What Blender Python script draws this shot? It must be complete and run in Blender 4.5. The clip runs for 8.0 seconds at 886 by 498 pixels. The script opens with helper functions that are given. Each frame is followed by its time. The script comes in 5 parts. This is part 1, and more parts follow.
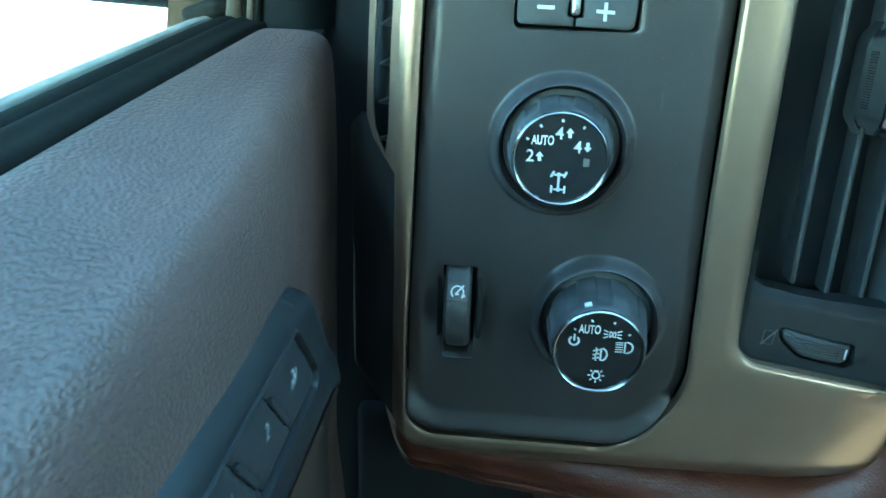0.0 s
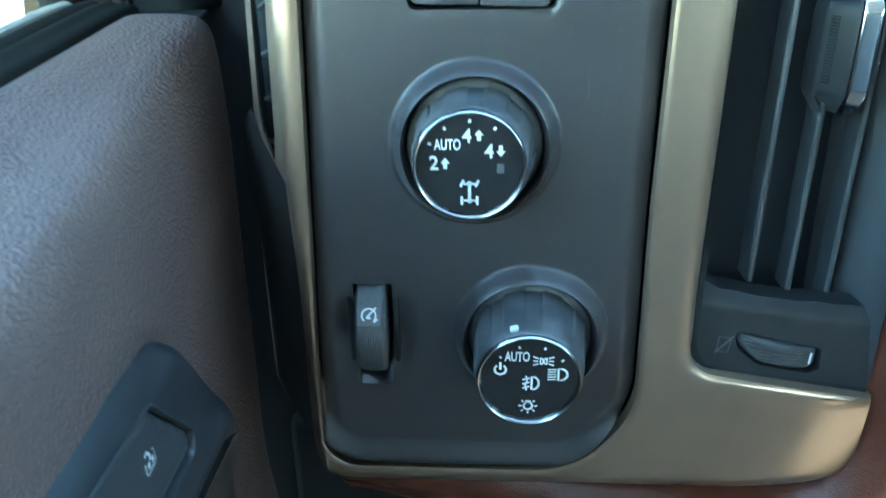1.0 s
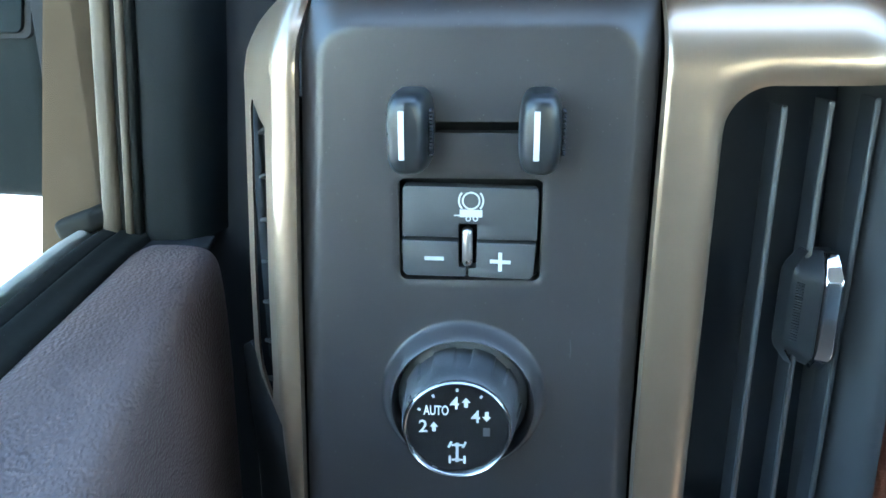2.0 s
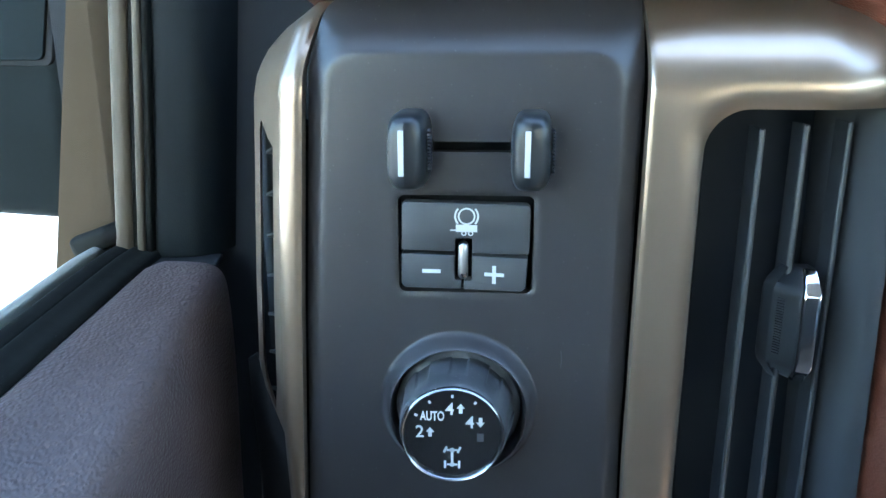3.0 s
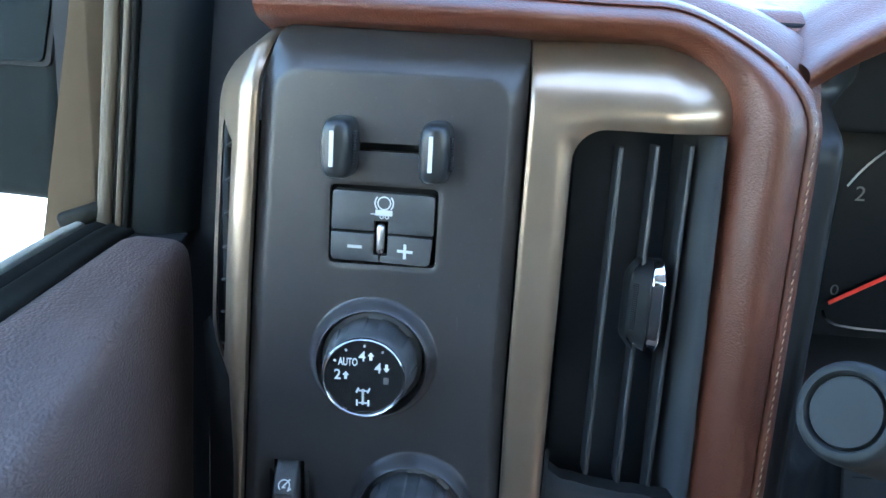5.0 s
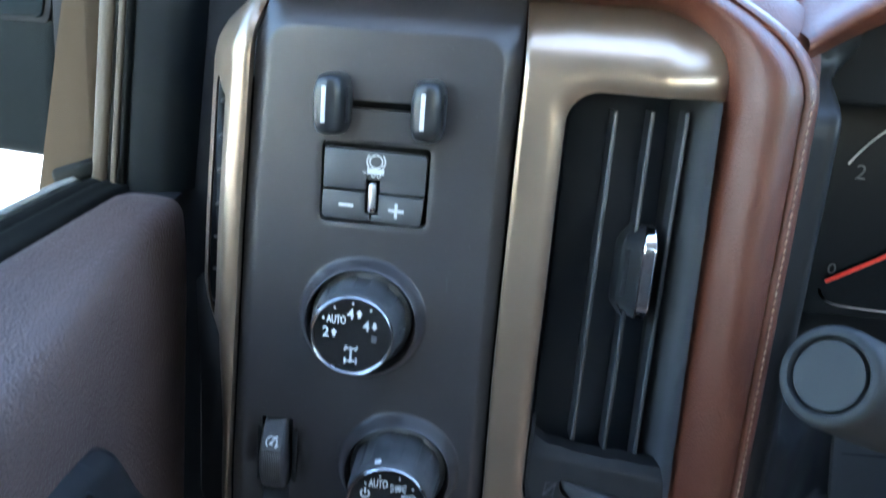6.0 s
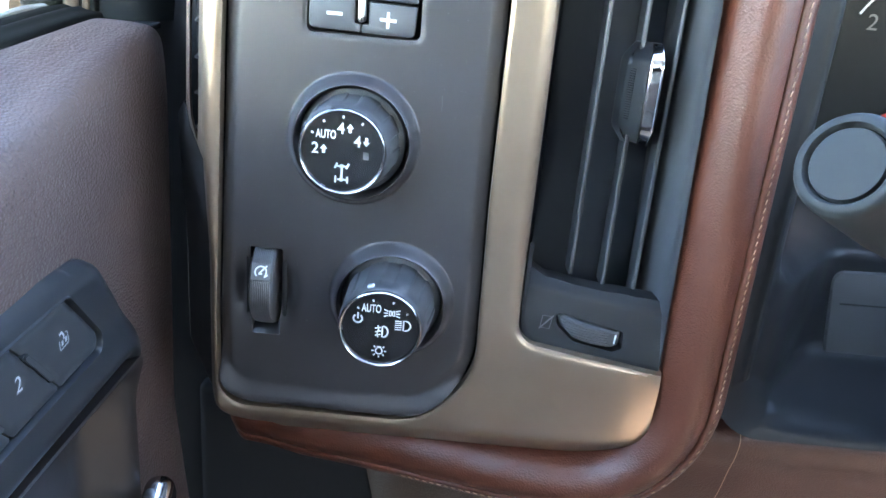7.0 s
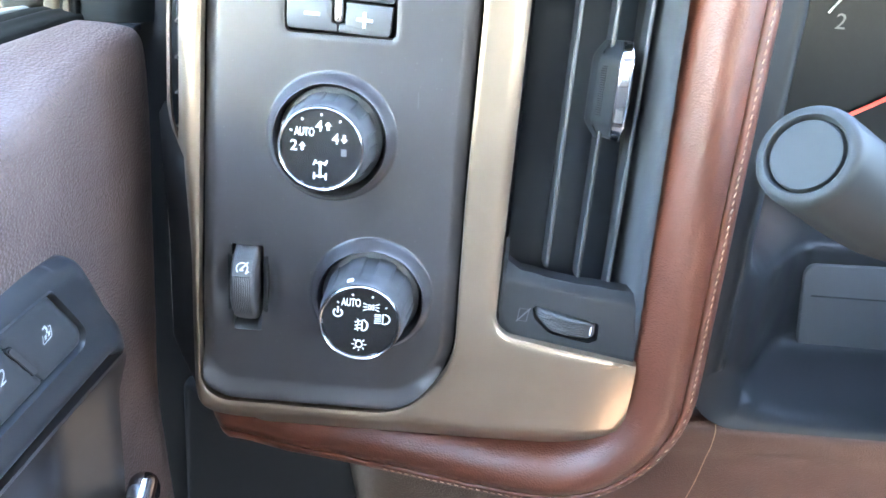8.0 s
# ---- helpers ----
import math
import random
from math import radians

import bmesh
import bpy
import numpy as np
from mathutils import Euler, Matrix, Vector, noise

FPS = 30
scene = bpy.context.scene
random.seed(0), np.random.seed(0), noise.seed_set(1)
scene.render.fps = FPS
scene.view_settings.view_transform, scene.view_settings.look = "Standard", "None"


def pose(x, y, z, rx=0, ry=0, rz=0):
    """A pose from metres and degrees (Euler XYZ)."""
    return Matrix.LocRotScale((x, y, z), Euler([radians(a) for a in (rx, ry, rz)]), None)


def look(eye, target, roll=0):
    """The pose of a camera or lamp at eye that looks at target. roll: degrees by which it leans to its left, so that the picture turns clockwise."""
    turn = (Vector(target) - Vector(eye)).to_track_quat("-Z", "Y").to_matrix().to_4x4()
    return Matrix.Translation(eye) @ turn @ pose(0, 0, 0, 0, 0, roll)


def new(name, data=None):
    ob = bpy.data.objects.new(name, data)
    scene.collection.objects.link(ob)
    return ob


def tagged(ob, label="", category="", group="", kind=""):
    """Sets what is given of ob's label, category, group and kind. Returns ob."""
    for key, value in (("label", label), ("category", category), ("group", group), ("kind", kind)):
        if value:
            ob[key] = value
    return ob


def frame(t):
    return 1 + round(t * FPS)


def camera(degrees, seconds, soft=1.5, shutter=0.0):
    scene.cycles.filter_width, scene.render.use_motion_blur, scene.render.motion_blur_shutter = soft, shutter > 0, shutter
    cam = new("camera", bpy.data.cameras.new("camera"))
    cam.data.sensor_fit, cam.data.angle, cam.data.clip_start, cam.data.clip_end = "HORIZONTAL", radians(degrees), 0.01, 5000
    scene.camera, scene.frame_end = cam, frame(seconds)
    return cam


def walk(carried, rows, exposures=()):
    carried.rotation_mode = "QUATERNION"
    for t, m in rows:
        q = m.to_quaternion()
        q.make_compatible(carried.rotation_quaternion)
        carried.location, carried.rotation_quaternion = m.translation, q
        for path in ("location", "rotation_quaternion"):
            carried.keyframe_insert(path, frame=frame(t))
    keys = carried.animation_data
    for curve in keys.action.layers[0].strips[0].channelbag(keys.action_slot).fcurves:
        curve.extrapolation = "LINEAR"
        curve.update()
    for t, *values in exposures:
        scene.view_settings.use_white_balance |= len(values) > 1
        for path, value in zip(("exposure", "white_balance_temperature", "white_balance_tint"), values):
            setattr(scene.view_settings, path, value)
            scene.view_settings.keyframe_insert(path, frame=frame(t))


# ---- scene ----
cam = camera(58.8, 8.0, soft=1.5, shutter=0.35)
# seconds, eye, yaw, pitch, lean
PATH = [
    (0, -0.02652, -0.36062, 0.73104, 4.635, -20.984, 1.712),
    (0.5, -0.00183, -0.33124, 0.73061, 5.857, -22.561, 0.704),
    (0.9, 0.00533, -0.29754, 0.73501, 3.844, -24.229, -1.232),
    (1, 0.00096, -0.29890, 0.74196, 3.169, -25.196, -0.823),
    (1.2, -0.00081, -0.31298, 0.75447, 4.681, -24.566, -0.759),
    (1.5, -0.01790, -0.30170, 0.78190, 3.227, -21.420, -1.909),
    (1.7, -0.00110, -0.28900, 0.80820, 3.795, -20.231, -0.770),
    (2, 0.00519, -0.29037, 0.80944, 3.089, -18.624, -0.293),
    (3.5, 0.01686, -0.31855, 0.80419, 3.548, -15.962, 0.198),
    (4, 0.03299, -0.32541, 0.80324, 4.080, -16.453, 0.498),
    (4.5, 0.02912, -0.36163, 0.80559, 4.335, -14.996, 1.839),
    (4.7, 0.03306, -0.39018, 0.80720, 1.213, -13.935, 3.238),
    (5.8, 0.05157, -0.38832, 0.79954, 2.498, -13.959, 3.993),
    (6, 0.04964, -0.39178, 0.79538, 1.799, -15.190, 4.667),
    (6.2, 0.04970, -0.39783, 0.77695, 1.224, -17.084, 4.759),
    (6.5, 0.05630, -0.39706, 0.75552, 1.784, -18.813, 5.335),
    (7, 0.05114, -0.38974, 0.74148, 0.511, -20.900, 5.142),
    (7.5, 0.05074, -0.38824, 0.73709, 0.428, -21.110, 5.449),
    (8, 0.05611, -0.39931, 0.74048, -0.512, -20.541, 4.935),
]


def aimed(x, y, z, yaw, pitch, lean):
    a, b = radians(yaw), radians(pitch)
    eye = Vector((x, y, z))
    return look(eye, eye + Vector((-math.sin(a) * math.cos(b), math.cos(a) * math.cos(b), math.sin(b))), lean)


EXPOSURES = [(0.0, 5.05, 5280, -36), (0.5, 5.05, 5360, -32), (1.0, 5.3, 5570, -21), (2.0, 4.95, 5780, -6), (3.5, 4.56, 5760, -1), (4.5, 4.64, 5790, 0), (6.0, 4.74, 5980, 3), (6.5, 5.10, 6180, 5), (7.0, 5.82, 6420, 6), (7.5, 6.24, 6620, 7), (8.0, 6.76, 6620, 6)]
walk(cam, [(t, aimed(*row)) for t, *row in PATH], EXPOSURES)

# ---- daylight ----
SUN_UP, SUN_ROUND = radians(34), radians(165)
world = bpy.data.worlds.new("sky")
scene.world = world
world.use_nodes = True
wn = world.node_tree.nodes
sky = wn.new("ShaderNodeTexSky")
sky.sky_type, sky.sun_disc, sky.sun_elevation, sky.sun_rotation = "NISHITA", False, SUN_UP, SUN_ROUND
wn["Background"].inputs["Strength"].default_value = 0.15
world.node_tree.links.new(sky.outputs["Color"], wn["Background"].inputs["Color"])
sun = new("sun", bpy.data.lights.new("sun", "SUN"))
sun.data.energy, sun.data.angle, sun.data.color = 2.5, radians(0.6), (1.0, 0.95, 0.88)
sun.matrix_world = look(Vector((0, 0, 0)) + 20 * Vector((math.sin(SUN_ROUND) * math.cos(SUN_UP), math.cos(SUN_ROUND) * math.cos(SUN_UP), math.sin(SUN_UP))), (0, 0, 0))

# ---- materials ----
def material(name, color, rough, metal=0.0, coat=0.0, coat_rough=0.1, sheen=0.0, spec=0.5):
    m = bpy.data.materials.new(name)
    m.use_nodes = True
    b = m.node_tree.nodes["Principled BSDF"]
    b.inputs["Base Color"].default_value = (*color, 1)
    b.inputs["Roughness"].default_value = rough
    b.inputs["Metallic"].default_value = metal
    b.inputs["Coat Weight"].default_value = coat
    b.inputs["Coat Roughness"].default_value = coat_rough
    b.inputs["Specular IOR Level"].default_value = spec
    return m


def place(m):
    """Object coordinates of the material, in metres."""
    return m.node_tree.nodes.new("ShaderNodeTexCoord").outputs["Object"]


def tint(m, color_a, color_b, scale, low=0.2, high=0.8, detail=2.5):
    """Mottles the base colour between two shades."""
    n, l = m.node_tree.nodes, m.node_tree.links
    tex, ramp = n.new("ShaderNodeTexNoise"), n.new("ShaderNodeValToRGB")
    tex.inputs["Scale"].default_value, tex.inputs["Detail"].default_value = scale, detail
    l.new(place(m), tex.inputs["Vector"])
    l.new(tex.outputs["Fac"], ramp.inputs["Fac"])
    ramp.color_ramp.elements[0].position, ramp.color_ramp.elements[1].position = low, high
    ramp.color_ramp.elements[0].color, ramp.color_ramp.elements[1].color = (*color_a, 1), (*color_b, 1)
    l.new(ramp.outputs["Color"], n["Principled BSDF"].inputs["Base Color"])
    return ramp


def specks(m, ramp, color, scale, amount):
    """Scattered dust specks over the base colour."""
    n, l = m.node_tree.nodes, m.node_tree.links
    tex, cut, mix = n.new("ShaderNodeTexVoronoi"), n.new("ShaderNodeMath"), n.new("ShaderNodeMix")
    tex.inputs["Scale"].default_value = scale
    l.new(place(m), tex.inputs["Vector"])
    cut.operation = "LESS_THAN"
    cut.inputs[1].default_value = amount
    l.new(tex.outputs["Distance"], cut.inputs[0])
    mix.data_type = "RGBA"
    l.new(cut.outputs[0], mix.inputs["Factor"])
    l.new(ramp.outputs["Color"], mix.inputs["A"])
    mix.inputs["B"].default_value = (*color, 1)
    l.new(mix.outputs["Result"], n["Principled BSDF"].inputs["Base Color"])


def wear(m, scale, low, high):
    """Uneven gloss: smears and handling marks."""
    n, l = m.node_tree.nodes, m.node_tree.links
    tex, span = n.new("ShaderNodeTexNoise"), n.new("ShaderNodeMapRange")
    tex.inputs["Scale"].default_value, tex.inputs["Detail"].default_value = scale, 2.5
    l.new(place(m), tex.inputs["Vector"])
    l.new(tex.outputs["Fac"], span.inputs["Value"])
    span.inputs["From Min"].default_value, span.inputs["From Max"].default_value = 0.15, 0.85
    span.inputs["To Min"].default_value, span.inputs["To Max"].default_value = low, high
    l.new(span.outputs["Result"], n["Principled BSDF"].inputs["Roughness"])


def grain(m, kind, scale, strength, depth, stretch=(1, 1, 1), under=None):
    """Fine relief; kind 'cells' is leather, 'noise' is moulded plastic."""
    n, l = m.node_tree.nodes, m.node_tree.links
    at = n.new("ShaderNodeMapping")
    at.inputs["Scale"].default_value = stretch
    l.new(place(m), at.inputs["Vector"])
    if kind == "cells":
        warp, add = n.new("ShaderNodeTexNoise"), n.new("ShaderNodeVectorMath")
        warp.inputs["Scale"].default_value = scale * 0.6
        l.new(at.outputs["Vector"], warp.inputs["Vector"])
        add.operation = "MULTIPLY_ADD"
        add.inputs[1].default_value = (0.45 / scale,) * 3
        l.new(warp.outputs["Color"], add.inputs[0])
        l.new(at.outputs["Vector"], add.inputs[2])
        tex = n.new("ShaderNodeTexVoronoi")
        tex.feature = "SMOOTH_F1"
        tex.inputs["Scale"].default_value = scale
        l.new(add.outputs["Vector"], tex.inputs["Vector"])
        out = tex.outputs["Distance"]
    else:
        tex = n.new("ShaderNodeTexNoise")
        tex.inputs["Scale"].default_value, tex.inputs["Detail"].default_value = scale, 3.0
        l.new(at.outputs["Vector"], tex.inputs["Vector"])
        out = tex.outputs["Fac"]
    bump = n.new("ShaderNodeBump")
    bump.inputs["Strength"].default_value, bump.inputs["Distance"].default_value = strength, depth
    bump.invert = kind == "cells"
    l.new(out, bump.inputs["Height"])
    if under:
        l.new(under.outputs["Normal"], bump.inputs["Normal"])
    l.new(bump.outputs["Normal"], n["Principled BSDF"].inputs["Normal"])
    return bump


panel_black = material("soft_black_plastic", (0.022, 0.023, 0.025), 0.34, spec=0.33)
specks(panel_black, tint(panel_black, (0.0192, 0.0175, 0.0184), (0.0258, 0.0236, 0.0246), 30), (0.095, 0.093, 0.09), 300, 0.052)
wear(panel_black, 22, 0.34, 0.43)
grain(panel_black, "noise", 2600, 0.10, 0.0003)

knob_black = material("dusty_knob_plastic", (0.03, 0.031, 0.033), 0.5)
specks(knob_black, tint(knob_black, (0.02, 0.021, 0.0235), (0.045, 0.046, 0.049), 90, 0.4, 0.75), (0.20, 0.20, 0.20), 620, 0.075)
grain(knob_black, "noise", 1800, 0.15, 0.0003)

lever_black = material("smooth_lever_plastic", (0.012, 0.0130, 0.0145), 0.38, spec=0.27)
wear(lever_black, 80, 0.26, 0.36)
grain(lever_black, "noise", 2400, 0.08, 0.0002)

button_black = material("satin_button_plastic", (0.03, 0.031, 0.033), 0.5, spec=0.36)
tint(button_black, (0.027, 0.0285, 0.031), (0.035, 0.0365, 0.039), 60)
grain(button_black, "noise", 3000, 0.12, 0.0002)

key_black = material("satin_key_plastic", (0.018, 0.0187, 0.0205), 0.45, spec=0.36)
grain(key_black, "noise", 3000, 0.12, 0.0002)
gloss_black = material("gloss_black_face", (0.008, 0.008, 0.009), 0.22)
wear(gloss_black, 60, 0.18, 0.3)
# for the lower champagne flank: the dark it reflects, painted as black
flank_shade = material("shaded_flank_plastic", (0.022, 0.0225, 0.024), 0.7, spec=0.2)
grain(flank_shade, "noise", 2200, 0.1, 0.0003)
void_black = material("dark_recess", (0.015, 0.0155, 0.0165), 0.9, spec=0.0)
white_print = material("white_print", (0.37, 0.375, 0.38), 0.5)
worn_print = material("worn_grey_print", (0.27, 0.275, 0.28), 0.5)
dim_print = material("unlit_grey_print", (0.05, 0.05, 0.055), 0.4)
chrome = material("chrome", (0.55, 0.55, 0.57), 0.08, 1.0)
wear(chrome, 120, 0.05, 0.13)
roller_metal = material("satin_roller_metal", (0.42, 0.40, 0.39), 0.3, 1.0)
wear(roller_metal, 200, 0.24, 0.36)
ring_chrome = material("dark_chrome", (0.24, 0.24, 0.25), 0.2, 1.0)
wear(ring_chrome, 160, 0.12, 0.32)

champagne = material("champagne_metallic_trim", (0.2, 0.165, 0.12), 0.40, 0.75, 0.25, 0.08)
tint(champagne, (0.186, 0.138, 0.098), (0.220, 0.164, 0.118), 25)
wear(champagne, 14, 0.29, 0.34)

saddle = material("saddle_brown_leather", (0.2, 0.075, 0.042), 0.45, spec=0.32)
tint(saddle, (0.050, 0.0147, 0.0077), (0.071, 0.0212, 0.0112), 18)
wear(saddle, 40, 0.36, 0.48)
grain(saddle, "cells", 1000, 0.42, 0.0006, (0.85, 1, 1.05))

cocoa = material("cocoa_door_leather", (0.07, 0.05, 0.046), 0.45, spec=0.30)
tint(cocoa, (0.046, 0.0315, 0.0285), (0.067, 0.046, 0.041), 14)
wear(cocoa, 30, 0.34, 0.46)
grain(cocoa, "cells", 760, 0.58, 0.0009, (1.0, 0.7, 1.15))
# darker copy of the saddle leather; the shade under the column is in its colour
shaded_knee_leather = material("shaded_saddle_leather", (0.04, 0.018, 0.012), 0.5, spec=0.3)
tint(shaded_knee_leather, (0.036, 0.0150, 0.0098), (0.052, 0.0220, 0.0145), 18)
grain(shaded_knee_leather, "cells", 1000, 0.42, 0.0006)
umber = material("umber_lower_leather", (0.05, 0.034, 0.028), 0.5)
tint(umber, (0.026, 0.0165, 0.0105), (0.042, 0.0275, 0.018), 60)
grain(umber, "cells", 700, 0.6, 0.0007)

vent_black = material("vent_plastic", (0.0115, 0.0120, 0.0130), 0.45, spec=0.15)
# paler than the vane blades, to paint the light their front edges catch
vane_lit = material("lit_vane_plastic", (0.034, 0.036, 0.038), 0.4, spec=0.3)
wear(vent_black, 50, 0.34, 0.48)
grain(vent_black, "noise", 2600, 0.1, 0.0003)
# the blue lift paints lens haze into the dark of the duct
duct_hazed = material("hazed_duct_plastic", (0.017, 0.0195, 0.0235), 0.6, spec=0.1)
vent_grey = material("vent_frame_plastic", (0.0100, 0.0104, 0.0112), 0.5, spec=0.17)
grain(vent_grey, "noise", 2600, 0.12, 0.0003)
sail_grey = material("grained_grey_plastic", (0.03, 0.031, 0.033), 0.55, spec=0.08)
tint(sail_grey, (0.0042, 0.0053, 0.0056), (0.0062, 0.0076, 0.008), 40)
grain(sail_grey, "noise", 1200, 0.2, 0.0004)
pod_black = material("switch_pod_plastic", (0.0125, 0.013, 0.0145), 0.4, spec=0.28)
stalk_black = material("stalk_plastic", (0.014, 0.0145, 0.0152), 0.55, spec=0.14)
grain(stalk_black, "noise", 2400, 0.1, 0.0003)
wheel_grey = material("grey_wheel_plastic", (0.026, 0.0265, 0.0275), 0.5, spec=0.25)
grain(wheel_grey, "noise", 2600, 0.2, 0.0003)
cover_grey = material("grey_cover_plastic", (0.034, 0.0345, 0.0355), 0.55, spec=0.2)
grain(cover_grey, "noise", 2200, 0.1, 0.0003)
cap_grey = material("stalk_cap_plastic", (0.012, 0.0125, 0.0132), 0.55, spec=0.15)
grain(cap_grey, "noise", 2600, 0.12, 0.0003)
dial_black = material("dial_face", (0.004, 0.0055, 0.007), 0.35, spec=0.08)
wear(pod_black, 40, 0.28, 0.42)
grain(pod_black, "noise", 2200, 0.12, 0.0003)
rubber = material("weathered_rubber", (0.022, 0.023, 0.02), 0.6, spec=0.03)
specks(rubber, tint(rubber, (0.0038, 0.0039, 0.0034), (0.0080, 0.0080, 0.0070), 160, 0.2, 0.8), (0.10, 0.095, 0.085), 420, 0.04)
channel_metal = material("bronze_painted_metal", (0.36, 0.33, 0.28), 0.45, 0.0, 0.08, 0.1, spec=0.15)
tint(channel_metal, (0.040, 0.0305, 0.0205), (0.054, 0.042, 0.029), 30)
belt_metal = material("bronze_belt_trim", (0.22, 0.2, 0.17), 0.4, 0.2)
tint(belt_metal, (0.17, 0.16, 0.135), (0.25, 0.235, 0.2), 90)
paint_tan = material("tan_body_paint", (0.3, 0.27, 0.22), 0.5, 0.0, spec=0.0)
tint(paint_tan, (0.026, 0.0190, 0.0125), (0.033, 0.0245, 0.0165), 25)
mirror_black = material("mirror_housing_plastic", (0.045, 0.05, 0.055), 0.6, spec=0.05)
tint(mirror_black, (0.0014, 0.0026, 0.003), (0.0024, 0.004, 0.0046), 20)
grain(mirror_black, "noise", 800, 0.15, 0.0005)
mirror_glass = material("dark_mirror_glass", (0.003, 0.0055, 0.0068), 0.35, 0.0, spec=0.04)
thread = material("tan_thread", (0.24, 0.165, 0.11), 0.7)
needle_red = material("red_needle", (0.75, 0.035, 0.015), 0.4)
cluster_black = material("cluster_plastic", (0.0125, 0.0131, 0.0140), 0.36, spec=0.08)
wear(cluster_black, 30, 0.26, 0.4)
grain(cluster_black, "noise", 2000, 0.1, 0.0003)
pocket_dark = material("door_pocket_plastic", (0.011, 0.0085, 0.0075), 0.34, spec=0.3)
wear(pocket_dark, 20, 0.34, 0.46)
cab_cloth = material("headliner_cloth", (0.32, 0.29, 0.25), 0.9)
tint(cab_cloth, (0.235, 0.232, 0.228), (0.295, 0.291, 0.286), 60)
cab_trim = material("cab_side_trim", (0.06, 0.05, 0.045), 0.6)
tint(cab_trim, (0.045, 0.042, 0.040), (0.065, 0.061, 0.058), 12)
# for unseen lower walls, pale to fill the panel with reflected light
cab_leather = material("bounce_upholstery", (0.22, 0.14, 0.09), 0.6)
tint(cab_leather, (0.33, 0.315, 0.305), (0.40, 0.385, 0.37), 12)
# unseen floor, paled so that it throws warm light up at the panel
carpet = material("paled_bounce_carpet", (0.04, 0.034, 0.03), 0.95)
tint(carpet, (0.205, 0.154, 0.116), (0.275, 0.208, 0.160), 200)
concrete = material("pale_concrete", (0.6, 0.58, 0.54), 0.8)
tint(concrete, (0.40, 0.385, 0.36), (0.50, 0.485, 0.455), 2.5)

# ---- shape helpers ----
from mathutils.geometry import delaunay_2d_cdt

ORIGIN = {}


def thing(name, at, label, category, group="", kind=""):
    ob = new(name)
    ob.empty_display_size = 0.01
    ob.location = at
    ORIGIN[name if ob.name == name else ob.name] = Vector(at)
    return tagged(ob, label, category, group, kind)


def part(name, bm, mat, parent, label="", sharp=38, kind=""):
    """Links a bmesh, given in world metres, as one mesh under a thing or a part."""
    origin = ORIGIN[parent.name]
    bmesh.ops.translate(bm, verts=bm.verts, vec=-origin)
    bmesh.ops.recalc_face_normals(bm, faces=bm.faces)
    me = bpy.data.meshes.new(name)
    bm.to_mesh(me)
    bm.free()
    me.polygons.foreach_set("use_smooth", [f.loop_total < 9 for f in me.polygons])
    me.set_sharp_from_angle(angle=radians(sharp))
    me.materials.append(mat)
    ob = new(name, me)
    ob.parent = parent
    ORIGIN[ob.name] = origin
    return tagged(ob, label, "", "", kind)


def solid(name, bm, mat, label, category, kind=""):
    """One mesh that is a whole thing of its own."""
    bmesh.ops.recalc_face_normals(bm, faces=bm.faces)
    me = bpy.data.meshes.new(name)
    bm.to_mesh(me)
    bm.free()
    me.polygons.foreach_set("use_smooth", [True] * len(me.polygons))
    me.set_sharp_from_angle(angle=radians(38))
    me.materials.append(mat)
    ob = new(name, me)
    ORIGIN[ob.name] = Vector((0, 0, 0))
    return tagged(ob, label, category, "", kind)


def rpoly(corners, step=0.002, closed=True):
    """A line through corners (u, v, radius), with round corners and even steps."""
    pts = []
    n = len(corners)
    for i, (u, v, r) in enumerate(corners):
        p = Vector((u, v))
        if r <= 0 or (not closed and i in (0, n - 1)):
            pts.append(p)
            continue
        a, b = Vector(corners[i - 1][:2]) - p, Vector(corners[(i + 1) % n][:2]) - p
        la, lb = a.length, b.length
        a, b = a / la, b / lb
        half = math.acos(max(-1, min(1, a.dot(b)))) / 2
        if half > 1.55:
            pts.append(p)
            continue
        d = min(r / math.tan(half), la * 0.49, lb * 0.49)
        r = d * math.tan(half)
        c = p + (a + b).normalized() * (r / math.sin(half))
        s, e = p + a * d - c, p + b * d - c
        turn = math.atan2(s.x * e.y - s.y * e.x, s.dot(e))
        k = max(4, int(abs(turn) * r / step) + 2)
        for j in range(k + 1):
            w = turn * j / k
            pts.append(c + Vector((s.x * math.cos(w) - s.y * math.sin(w), s.x * math.sin(w) + s.y * math.cos(w))))
    out = []
    m = len(pts)
    for i in range(m if closed else m - 1):
        a, b = pts[i], pts[(i + 1) % m]
        k = max(1, int((b - a).length / step))
        out += [a.lerp(b, j / k) for j in range(k)]
    if not closed:
        out.append(pts[-1])
    clean = [out[0]]
    for p in out[1:]:
        if (p - clean[-1]).length > 1e-5:
            clean.append(p)
    if closed and (clean[0] - clean[-1]).length < 1e-5:
        clean.pop()
    return [(p.x, p.y) for p in clean]


def inside(pts, loop):
    x, y = pts[:, 0], pts[:, 1]
    hit = np.zeros(len(pts), bool)
    a = np.array(loop)
    b = np.roll(a, -1, 0)
    for (ax, ay), (bx, by) in zip(a, b):
        if ay != by:
            hit ^= ((ay > y) != (by > y)) & (x < (bx - ax) * (y - ay) / (by - ay) + ax)
    return hit


